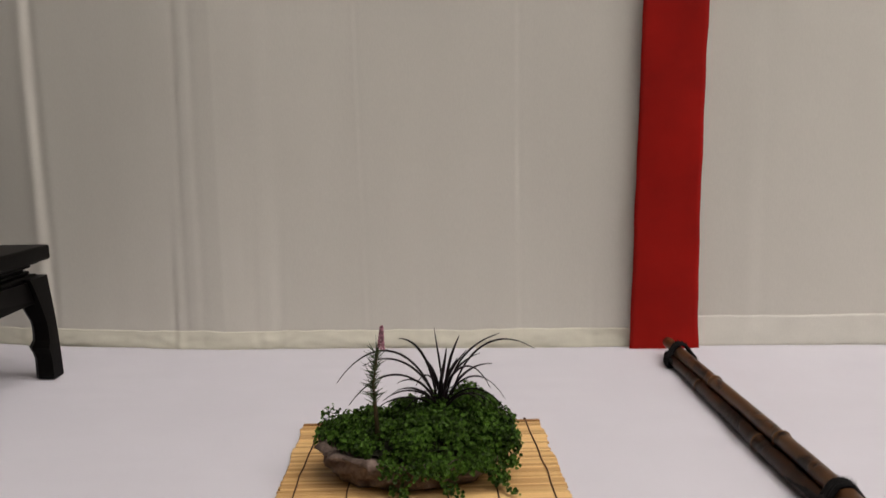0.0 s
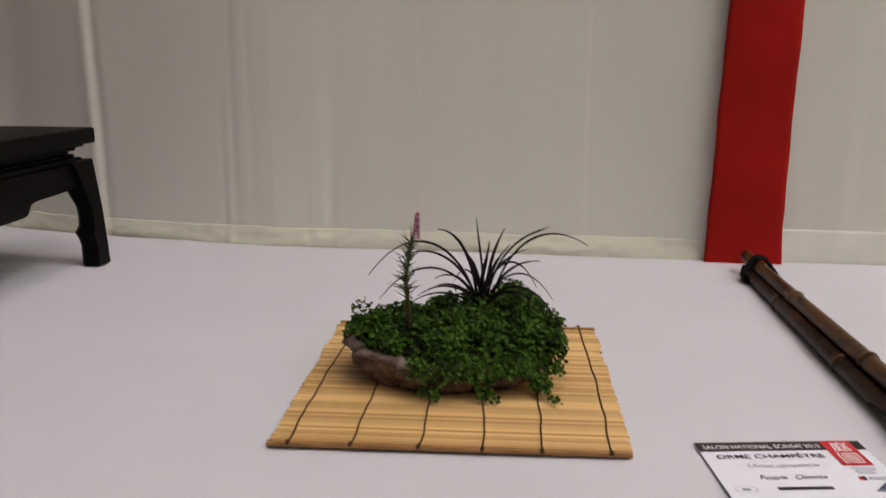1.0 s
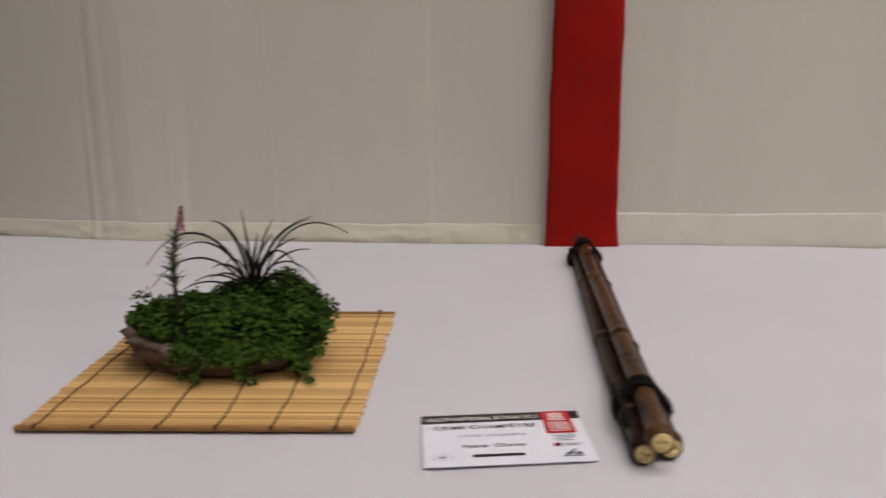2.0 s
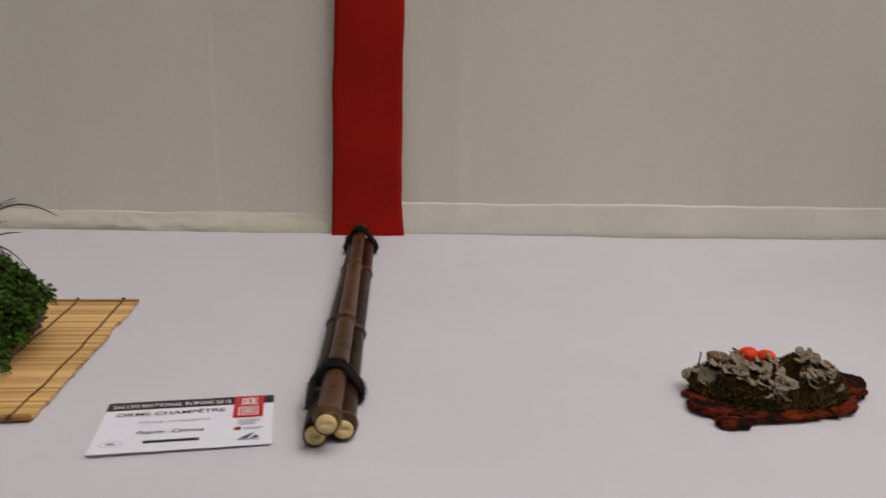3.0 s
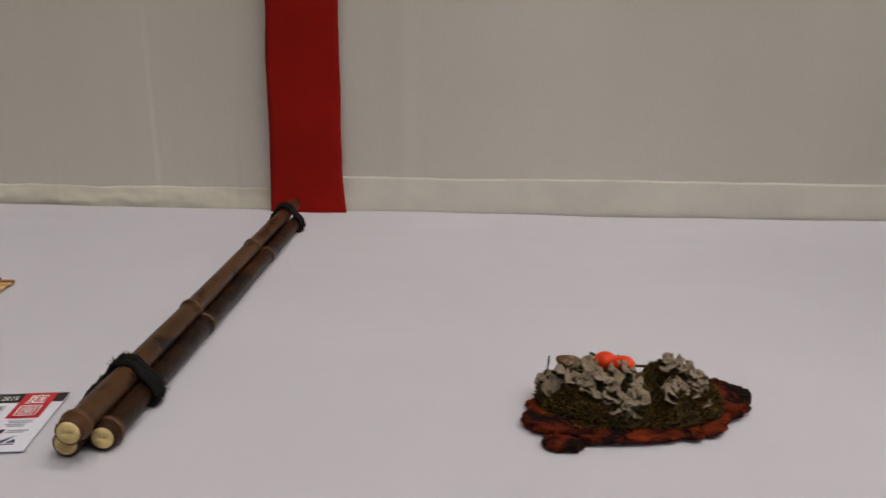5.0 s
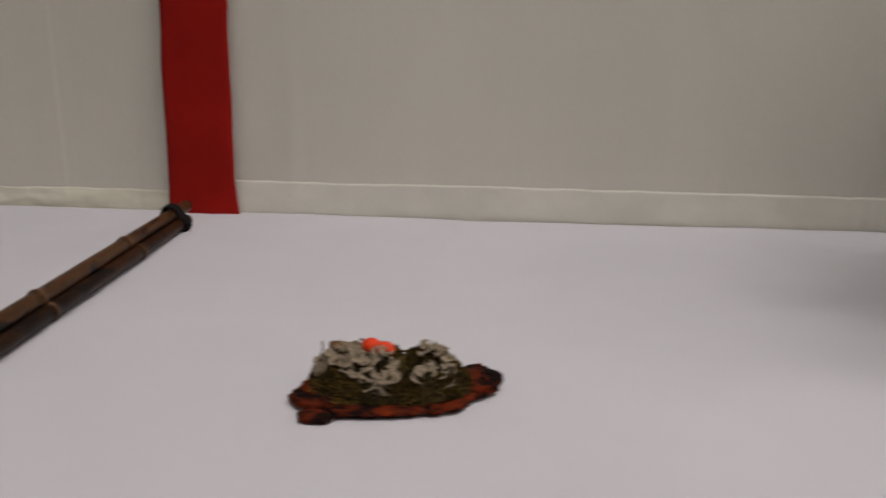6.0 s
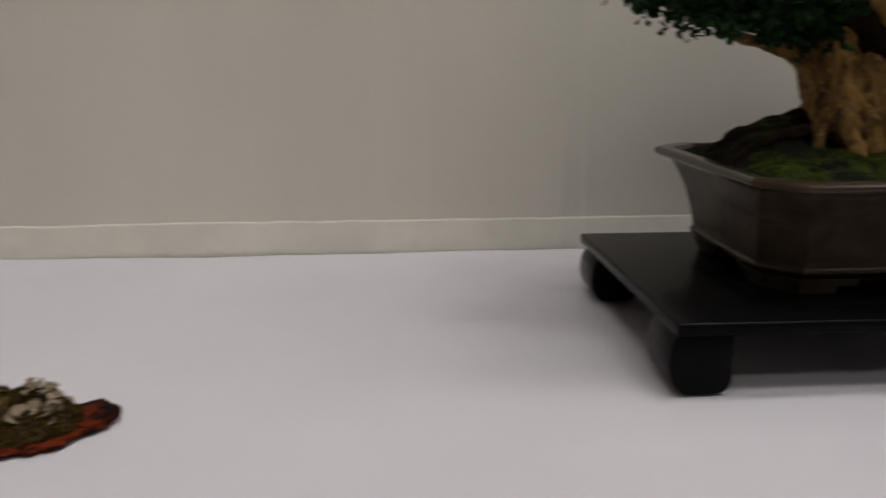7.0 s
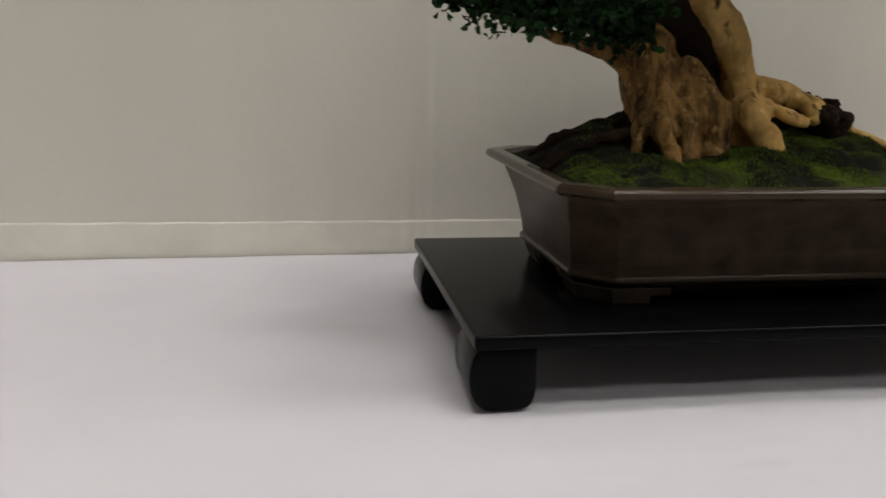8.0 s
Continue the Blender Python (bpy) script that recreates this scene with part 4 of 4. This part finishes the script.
# ---- tall dark stand ----
def tall_stand():
    x1, y1, deep, wide, tall = -0.949, -0.160, 0.44, 0.56, 0.2145
    thing = empty("tall_stand", pose(x1 - wide / 2, y1 - deep / 2, 0), "dark stained wooden display stand with waisted top and shaped legs", "stand")
    hx, hy = wide / 2, deep / 2
    part("top", box(-hx - 0.004, -hy - 0.004, tall - 0.024, hx + 0.004, hy + 0.004, tall, 0.005, 3), M_EBONY, thing, "flat moulded dark top")
    part("waist", box(-hx + 0.026, -hy + 0.026, 0.168, hx - 0.026, hy - 0.026, tall - 0.0242, 0.002), M_EBONY, thing)
    part("moulding", box(-hx + 0.012, -hy + 0.012, 0.160, hx - 0.012, hy - 0.012, 0.1702, 0.004, 3), M_EBONY, thing)

    for inset, low, high in ((0.009, 0.186, 0.1932), (0.018, 0.180, 0.1862), (0.020, 0.170, 0.1752)):
        part("moulding", box(-hx + inset, -hy + inset, low, hx - inset, hy - inset, high, 0.0025, 3), M_EBONY, thing)

    def apron(length):
        """A board with a shaped lower edge, in the xy plane, middle at the origin."""
        low = []
        for i in range(41):
            u = -1 + i / 20
            step = max(0.0, min(1.0, (0.32 - abs(u)) / 0.09))
            drop = 0.036 + 0.006 * (1 - abs(u)) + 0.017 * step * step * (3 - 2 * step)
            low.append((u * length / 2, -drop))
        return [(length / 2, 0), (-length / 2, 0)] + low

    for sy in (-1, 1):
        bm = prism(apron(wide - 0.03), 0.016, Matrix.Identity(4), 0.0015)
        bmesh.ops.transform(bm, matrix=Matrix(((1, 0, 0, 0), (0, 0, -1, 0.008), (0, 1, 0, 0), (0, 0, 0, 1))), verts=bm.verts)
        bmesh.ops.translate(bm, verts=bm.verts, vec=(0, sy * (hy - 0.014), 0.162))
        part("apron", bm, M_EBONY, thing)
    for sx in (-1, 1):
        bm = prism(apron(deep - 0.03), 0.016, Matrix.Identity(4), 0.0015)
        bmesh.ops.transform(bm, matrix=Matrix(((0, 0, 1, -0.008), (1, 0, 0, 0), (0, 1, 0, 0), (0, 0, 0, 1))), verts=bm.verts)
        bmesh.ops.translate(bm, verts=bm.verts, vec=(sx * (hx - 0.014), 0, 0.162))
        part("apron", bm, M_EBONY, thing)
    for sx in (-1, 1):
        for sy in (-1, 1):
            bm = bmesh.new()
            loops = []
            for i in range(17):
                t = i / 16
                z = 0.166 * (1 - t)
                size = 0.058 - 0.030 * min(1, t * 2.2) ** 0.8 + 0.006 * math.exp(-((t - 0.70) / 0.05) ** 2) + 0.006 * t
                out = 0.004 * math.sin(t * 2.6) + 0.007 * t * t
                ox, oy = sx * (hx + out), sy * (hy + out)
                loops.append([bm.verts.new((ox - sx * a * size, oy - sy * b * size, z)) for a, b in ((0, 0.08), (0.08, 0), (1, 0), (1, 0.75), (0.75, 1), (0, 1))])
            for a, b in zip(loops, loops[1:]):
                for k in range(6):
                    bm.faces.new((a[k], a[(k + 1) % 6], b[(k + 1) % 6], b[k]))
            bm.faces.new(loops[0]), bm.faces.new(loops[-1])
            part("leg", bm, M_EBONY, thing, smooth=False)
    return thing


tall_stand()


# ---- bonsai in a glazed pot ----
def bonsai():
    rng = random.Random(8)
    cx, cy = 1.418, -0.4265
    thing = empty("bonsai_tree", pose(cx, cy, 0.0727), "thick-trunked bonsai with dark green leaves in a brown glazed pot", "bonsai")
    HX, HY, TOP = 0.257, 0.1915, 0.1223

    def loft(levels, closed=True, cut=0.039):
        """Rectangles with cut corners, one above the other; each level gives the insets along x and y, and the height."""
        bm = bmesh.new()
        loops = []
        for ix, iy, z in levels:
            x, y = HX - ix, HY - iy
            c = cut * (1 - 2.6 * ix)
            pts = []
            for sx, sy, turn in ((1, 1, 0), (-1, 1, 1), (-1, -1, 0), (1, -1, 1)):
                pair = [(sx * x, sy * (y - c)), (sx * (x - c), sy * y)]
                pts += pair[::-1] if turn else pair
            loops.append([bm.verts.new((px, py, z)) for px, py in pts])
        for a, b in zip(loops, loops[1:]):
            for k in range(8):
                bm.faces.new((a[k], a[(k + 1) % 8], b[(k + 1) % 8], b[k]))
        if closed:
            bm.faces.new(loops[0]), bm.faces.new(loops[-1])
        bm.normal_update()
        sharp = [e for e in bm.edges if len(e.link_faces) == 2 and e.calc_face_angle(0) > 0.5]
        bmesh.ops.bevel(bm, geom=sharp, offset=0.0018, segments=4, profile=0.5, affect="EDGES")
        return bm

    pot = part("pot", loft([(0.035, 0.062, 0.024), (0.0345, 0.060, 0.036), (0.032, 0.055, 0.054), (0.028, 0.047, 0.074), (0.023, 0.037, 0.090), (0.019, 0.027, 0.102), (0.016, 0.021, 0.108), (0.024, 0.028, 0.1085), (0.050, 0.060, 0.07), (0.065, 0.080, 0.032)]), M_POT, thing, "brown glazed rectangular pot with cut corners", smooth=False)
    part("rim", loft([(0.020, 0.022, 0.1075), (0.004, 0.004, 0.1115), (0.0, 0.0, 0.1145), (0.0, 0.0, 0.1195), (0.004, 0.004, TOP), (0.018, 0.018, TOP), (0.024, 0.024, 0.116), (0.024, 0.024, 0.108), (0.020, 0.022, 0.1075)], False), M_POT_RIM, pot, "glossy outward rim", smooth=False)
    part("belt", loft([(0.036, 0.064, 0.0205), (0.0325, 0.0595, 0.0225), (0.0315, 0.0585, 0.026), (0.0330, 0.060, 0.0295), (0.036, 0.064, 0.0305)]), M_POT_RIM, pot, "raised glazed band", smooth=False)
    part("base", loft([(0.050, 0.076, 0.013), (0.044, 0.070, 0.017), (0.038, 0.0655, 0.021)]), M_POT, pot, smooth=False)
    FX, FY = HX - 0.0385, HY - 0.065
    for sx in (-1, 1):
        for sy in (-1, 1):
            # an angled bracket under each cut corner, stepping up towards its ends
            plan = [(0, 0.075), (0, 0.028), (0.028, 0), (0.070, 0), (0.070, 0.016), (0.036, 0.016), (0.016, 0.036), (0.016, 0.075)]
            bm = prism(plan, 0.0165, Matrix.Identity(4), 0.001)
            for end in ([(0.069, 0.001), (0.090, 0.001), (0.090, 0.015), (0.069, 0.015)], [(0.001, 0.074), (0.015, 0.074), (0.015, 0.092), (0.001, 0.092)]):
                step = prism(end, 0.0085, Matrix.Translation((0, 0, 0.008)), 0.001)
                piece = bpy.data.meshes.new("step")
                step.to_mesh(piece)
                step.free()
                bm.from_mesh(piece)
                bpy.data.meshes.remove(piece)
            for v in bm.verts:
                # undercut: drawn in towards the ground
                v.co.x += 0.35 * max(0, 0.0165 - v.co.z) * (1 if v.co.x < 0.03 else 0)
                v.co.y += 0.35 * max(0, 0.0165 - v.co.z) * (1 if v.co.y < 0.03 else 0)
            bmesh.ops.transform(bm, matrix=Matrix.Translation((sx * FX, sy * FY, 0)) @ Matrix.Diagonal((-sx, -sy, 1, 1)), verts=bm.verts)
            part("pot_foot", bm, M_POT, pot, smooth=False)

    # moss ground, mounded towards the trunk
    def ground(x, y):
        d = math.hypot((x + 0.05) / 0.19, (y + 0.012) / 0.14)
        rise = 0.014 * max(0, 1 - d * d) ** 0.8 + 0.005 * noise.noise((x * 22, y * 22, 0)) + 0.004 * noise.noise((x * 55, y * 55, 1)) + 0.008 * max(0, noise.noise((x * 16, y * 16, 6))) + 0.010 * abs(noise.noise((x * 27, y * 27, 9)))
        # mounds round the second trunk and over the exposed roots
        rise += 0.030 * math.exp(-((x - 0.10) / 0.075) ** 2 - ((y + 0.01) / 0.075) ** 2) + 0.024 * math.exp(-((x - 0.06) / 0.045) ** 2 - ((y - 0.035) / 0.035) ** 2)
        rise += 0.008 * math.exp(-((x - 0.02) / 0.05) ** 2 - ((y + 0.075) / 0.03) ** 2)
        rise += 0.028 * math.exp(-((x + 0.165) / 0.060) ** 2 - ((y - 0.02) / 0.060) ** 2)
        border = min(HX - 0.023 - abs(x), HY - 0.023 - abs(y), (HX + HY - 0.085 - abs(x) - abs(y)) * 0.7)
        edge = max(0.0, min(1.0, border / 0.016))
        return 0.1180 + 0.003 * edge + rise * edge ** 0.6

    def bare(x, y):
        """Where dark soil shows instead of moss: round the exposed roots."""
        return max(0.0, min(1.0, (-0.095 - x) / 0.05)) * max(0.0, min(1.0, (y + 0.105 + 0.04 * noise.noise((x * 30, y * 30, 4))) / 0.04))

    def in_pot(x, y, gap=0.026):
        return abs(x) < HX - gap and abs(y) < HY - gap and abs(x) + abs(y) < HX + HY - gap * 2 - 0.036

    bm = sheet(lambda u, v: Vector(((2 * u - 1) * (HX - 0.023), (2 * v - 1) * (HY - 0.023), 0)), 110, 70)
    for v in bm.verts:
        over = abs(v.co.x) + abs(v.co.y) - (HX + HY - 0.046 - 0.038)
        if over > 0:
            v.co.x -= math.copysign(over / 2, v.co.x)
            v.co.y -= math.copysign(over / 2, v.co.y)
        v.co.z = ground(v.co.x, v.co.y)
    for f in bm.faces:
        c = f.calc_center_median()
        f.material_index = 1 if bare(c.x, c.y) > 0.45 else 0
    part("moss_ground", bm, M_GREEN_MOSS, thing, "mounded green moss ground with dark soil at the roots").data.materials.append(M_SOIL)
    spots = []
    while len(spots) < 30000:
        x, y = rng.uniform(-HX, HX), rng.uniform(-HY, HY)
        if in_pot(x, y) and noise.noise((x * 16, y * 16, 6)) + 0.5 * noise.noise((x * 40, y * 40, 2)) > rng.uniform(-0.2, 0.05) + 0.9 * bare(x, y) * rng.random():
            spots.append(((x, y, ground(x, y) - 0.001), (0, -0.1, 1)))
    part("moss_fuzz", spike_mesh("moss_fuzz", spots, M_TUFT, rng, 0.0032, 0.0006), M_TUFT, thing)

    def wood(name, limbs, material, label, voxel=0.0026, relief=0.006, knobs=0.0):
        """Limbs grown into one body."""
        bm = bmesh.new()
        for knots, radii in limbs:
            pts = spline(knots, 7)
            rr = [float(np.interp(i / (len(pts) - 1), np.linspace(0, 1, len(radii)), radii)) for i in range(len(pts))]
            tube(pts, rr, 22, bm=bm, rough=0.16, freq=22)
        ob = part(name, bm, material, thing, label)
        rm = ob.modifiers.new("grow", "REMESH")
        rm.mode, rm.voxel_size, rm.use_smooth_shade = "VOXEL", voxel, True
        sm = ob.modifiers.new("soften", "SMOOTH")
        sm.factor, sm.iterations = 0.6, 6
        tex = bpy.data.textures.new(name + "_relief", "CLOUDS")
        tex.noise_scale, tex.noise_depth = 0.014, 3
        dp = ob.modifiers.new("relief", "DISPLACE")
        dp.texture, dp.strength, dp.mid_level, dp.texture_coords = tex, relief, 0.5, "LOCAL"
        folds = bpy.data.textures.new(name + "_folds", "CLOUDS")
        folds.noise_scale, folds.noise_depth = 0.035, 1
        fd = ob.modifiers.new("folds", "DISPLACE")
        fd.texture, fd.strength, fd.mid_level, fd.texture_coords = folds, relief * 2.2, 0.5, "LOCAL"
        if knobs:
            lump = bpy.data.textures.new(name + "_knobs", "VORONOI")
            lump.noise_scale = 0.020
            kd = ob.modifiers.new("knobs", "DISPLACE")
            kd.texture, kd.strength, kd.mid_level, kd.texture_coords = lump, -knobs, 0.5, "LOCAL"
        return ob

    # heavy gnarled trunk with root flare
    wood("trunk", [
        ([(-0.080, -0.006, 0.110), (-0.087, -0.008, 0.150), (-0.099, -0.009, 0.184), (-0.111, -0.009, 0.206), (-0.126, -0.009, 0.235), (-0.147, -0.006, 0.263), (-0.170, -0.004, 0.291), (-0.190, 0.002, 0.324), (-0.197, 0.007, 0.373), (-0.13, 0.015, 0.52)],
         [0.042, 0.044, 0.043, 0.038, 0.031, 0.028, 0.026, 0.025, 0.022, 0.016]),
        ([(-0.060, -0.050, 0.112), (-0.063, -0.053, 0.146), (-0.066, -0.050, 0.178), (-0.075, -0.040, 0.199), (-0.096, -0.024, 0.226)], [0.014, 0.0175, 0.0205, 0.020, 0.018]),
        ([(-0.113, -0.080, 0.120), (-0.116, -0.073, 0.138), (-0.120, -0.060, 0.158), (-0.121, -0.040, 0.186)], [0.009, 0.011, 0.012, 0.016]),
        ([(-0.148, -0.056, 0.126), (-0.140, -0.045, 0.150), (-0.124, -0.024, 0.178)], [0.005, 0.009, 0.015]),
        ([(-0.088, -0.066, 0.118), (-0.092, -0.058, 0.150), (-0.100, -0.042, 0.190)], [0.007, 0.010, 0.016]),
    ], M_TRUNK, "gnarled tan trunk with swollen root base", relief=0.0065, knobs=0.002)
    wood("branch", [
        ([(-0.122, -0.009, 0.212), (-0.148, -0.014, 0.229), (-0.178, -0.028, 0.240), (-0.206, -0.045, 0.2465), (-0.235, -0.060, 0.2505), (-0.275, -0.085, 0.262), (-0.311, -0.11, 0.284)], [0.020, 0.0145, 0.0095, 0.0065, 0.0048, 0.0036, 0.003]),
    ], M_TRUNK, "tapered branch reaching out under the leaves", voxel=0.0018, relief=0.0022)
    wood("second_trunk", [
        ([(0.006, -0.002, 0.115), (0.000, -0.002, 0.160), (-0.008, 0.002, 0.196), (-0.015, 0.002, 0.219), (-0.022, 0.002, 0.244), (-0.038, 0.002, 0.271), (-0.055, 0.002, 0.295), (-0.079, 0.002, 0.328), (-0.100, 0.007, 0.378), (-0.105, 0.012, 0.47)],
         [0.022, 0.0235, 0.021, 0.0185, 0.0200, 0.0215, 0.0230, 0.0230, 0.0205, 0.017]),
        ([(0.006, -0.068, 0.128), (-0.001, -0.056, 0.149), (-0.009, -0.037, 0.171), (-0.011, -0.014, 0.193)], [0.0120, 0.0130, 0.0150, 0.0175]),
        ([(-0.007, -0.004, 0.200), (0.012, -0.009, 0.202), (0.035, -0.014, 0.1985), (0.056, -0.019, 0.192), (0.074, -0.024, 0.183), (0.088, -0.030, 0.172)], [0.017, 0.0135, 0.0112, 0.0100, 0.0090, 0.0050]),
        ([(0.012, -0.040, 0.1825), (0.022, -0.046, 0.1790), (0.033, -0.047, 0.1740), (0.043, -0.046, 0.169)], [0.0090, 0.0095, 0.0088, 0.0070]),
        ([(-0.002, -0.024, 0.190), (0.006, -0.034, 0.186), (0.014, -0.040, 0.182)], [0.0100, 0.0070, 0.0060]),
        ([(0.054, -0.020, 0.190), (0.058, -0.034, 0.180), (0.050, -0.045, 0.170)], [0.0080, 0.0064, 0.0062]),
        ([(0.085, -0.024, 0.177), (0.106, -0.029, 0.163), (0.124, -0.034, 0.1555), (0.149, -0.039, 0.144), (0.192, -0.043, 0.128)], [0.0055, 0.0052, 0.0050, 0.0045, 0.0035]),
    ], M_TRUNK_PALE, "smooth pale second trunk with surface roots", voxel=0.0020, relief=0.0046, knobs=0.003)
    # the third limb is added behind the arched root to darken its opening
    wood("dead_root", [
        ([(0.066, -0.019, 0.193), (0.083, -0.020, 0.188), (0.094, -0.020, 0.180), (0.108, -0.017, 0.169)], [0.0065, 0.0115, 0.0088, 0.0050]),
        ([(0.051, -0.036, 0.168), (0.076, -0.032, 0.172), (0.099, -0.026, 0.167)], [0.0070, 0.0125, 0.0080]),
        ([(-0.012, 0.022, 0.160), (0.030, 0.012, 0.178), (0.060, 0.004, 0.172), (0.095, 0.006, 0.160)], [0.016, 0.016, 0.014, 0.014]),
    ], M_DEADWOOD_SHADE, "dark rotten root stub with an added dark limb behind", voxel=0.0014, relief=0.016, knobs=0.009)
    # solid dark body set between the trunks; its colour paints the gap's shade
    wood("hollow_filler", [([(-0.013, 0.007, 0.130), (-0.023, 0.014, 0.182), (-0.034, 0.022, 0.206), (-0.054, 0.024, 0.240), (-0.082, 0.024, 0.272), (-0.108, 0.024, 0.306), (-0.130, 0.024, 0.351)], [0.013, 0.014, 0.018, 0.026, 0.033, 0.036, 0.036])], M_DEADWOOD_SHADE, "dark filler standing in for the shade between the trunks", relief=0.008)
    wood("surface_root", [
        ([(-0.122, 0.004, 0.164), (-0.162, 0.007, 0.157), (-0.194, 0.012, 0.151), (-0.221, 0.017, 0.140), (-0.238, 0.021, 0.126)], [0.0150, 0.0070, 0.0052, 0.0042, 0.0030]),
        ([(-0.130, -0.022, 0.156), (-0.176, -0.034, 0.149), (-0.213, -0.039, 0.138), (-0.238, -0.043, 0.122)], [0.0095, 0.0045, 0.0038, 0.0028]),
        ([(-0.118, 0.022, 0.174), (-0.146, 0.036, 0.163), (-0.168, 0.046, 0.157), (-0.200, 0.058, 0.140)], [0.0120, 0.0068, 0.0052, 0.0040]),
        ([(-0.126, -0.006, 0.160), (-0.160, -0.014, 0.154), (-0.190, -0.010, 0.147), (-0.228, -0.016, 0.130)], [0.0080, 0.0042, 0.0038, 0.0028]),
    ], M_ROOT, "dark brown exposed roots", voxel=0.0018, relief=0.007)

    # crown: leaf pads on limbs; second row unseen, added to shade pot and curtain
    pads = [(-0.300, -0.135, 0.300, 0.046, 0.050, 0.034), (-0.258, -0.125, 0.291, 0.042, 0.046, 0.030), (-0.212, -0.085, 0.298, 0.048, 0.050, 0.032), (-0.192, -0.080, 0.306, 0.044, 0.042, 0.038), (-0.176, -0.085, 0.277, 0.022, 0.024, 0.024), (-0.330, -0.11, 0.315, 0.060, 0.060, 0.036), (-0.230, -0.06, 0.325, 0.085, 0.07, 0.044), (-0.195, -0.07, 0.345, 0.075, 0.07, 0.045),
            (-0.10, 0.02, 0.45, 0.26, 0.19, 0.085), (0.16, 0.0, 0.43, 0.16, 0.15, 0.055), (0.02, 0.0, 0.58, 0.20, 0.16, 0.09), (0.02, -0.13, 0.45, 0.22, 0.13, 0.06), (0.20, 0.04, 0.50, 0.20, 0.15, 0.08), (0.06, 0.13, 0.43, 0.25, 0.13, 0.06), (0.34, 0.06, 0.44, 0.17, 0.16, 0.07), (0.38, 0.0, 0.64, 0.21, 0.17, 0.10)]
    for x, y, z, rx, ry, rz in pads[8:10]:
        part("limb", tube(spline([(-0.075, 0.012, 0.40), ((x - 0.075) / 2, y / 2, z - 0.04), (x, y, z)]), [0.014] * 7 + [0.008] * 6, 10, rough=0.2, freq=60), M_TRUNK, thing)
    spots = []
    for x, y, z, rx, ry, rz in pads:
        for _ in range(int(150000 * rx * ry) + 1500):
            a, c = rng.uniform(0, 6.283), rng.uniform(-1, 1)
            s = math.sqrt(1 - c * c)
            d = Vector((s * math.cos(a), s * math.sin(a), c))
            lump = 1 + 0.22 * noise.noise(d * 2.6 + Vector((x * 9, y * 9, z * 9))) + 0.12 * noise.noise(d * 7)
            q = lump * (1 - 0.35 * rng.random() ** 2)
            spots.append(((x + rx * d.x * q, y + ry * d.y * q, z + rz * d.z * q), (d.x, d.y, d.z * 0.6 + 0.35)))
    # loose sprigs that break the outline
    for x, y, z, rx, ry, rz in pads:
        for _ in range(46):
            a, c = rng.uniform(0, 6.283), rng.uniform(-1, 0.6)
            s = math.sqrt(1 - c * c)
            d = Vector((s * math.cos(a), s * math.sin(a), c))
            p = Vector((x + rx * d.x * 0.85, y + ry * d.y * 0.85, z + rz * d.z * 0.85))
            way = (d + Vector((rng.uniform(-0.4, 0.4), rng.uniform(-0.4, 0.4), rng.uniform(-0.5, 0.2)))).normalized()
            for k in range(11):
                spots.append((p + way * (0.0024 * k) + Vector((rng.uniform(-1, 1), rng.uniform(-1, 1), rng.uniform(-1, 1))) * 0.003, way + Vector((rng.uniform(-1, 1), rng.uniform(-1, 1), rng.uniform(-0.3, 1)))))
    part("crown", leaf_mesh("crown", spots, M_CROWN, rng, 0.0085, 0.46), M_CROWN, thing, "dense small glossy dark green leaves")
    return thing


bonsai()
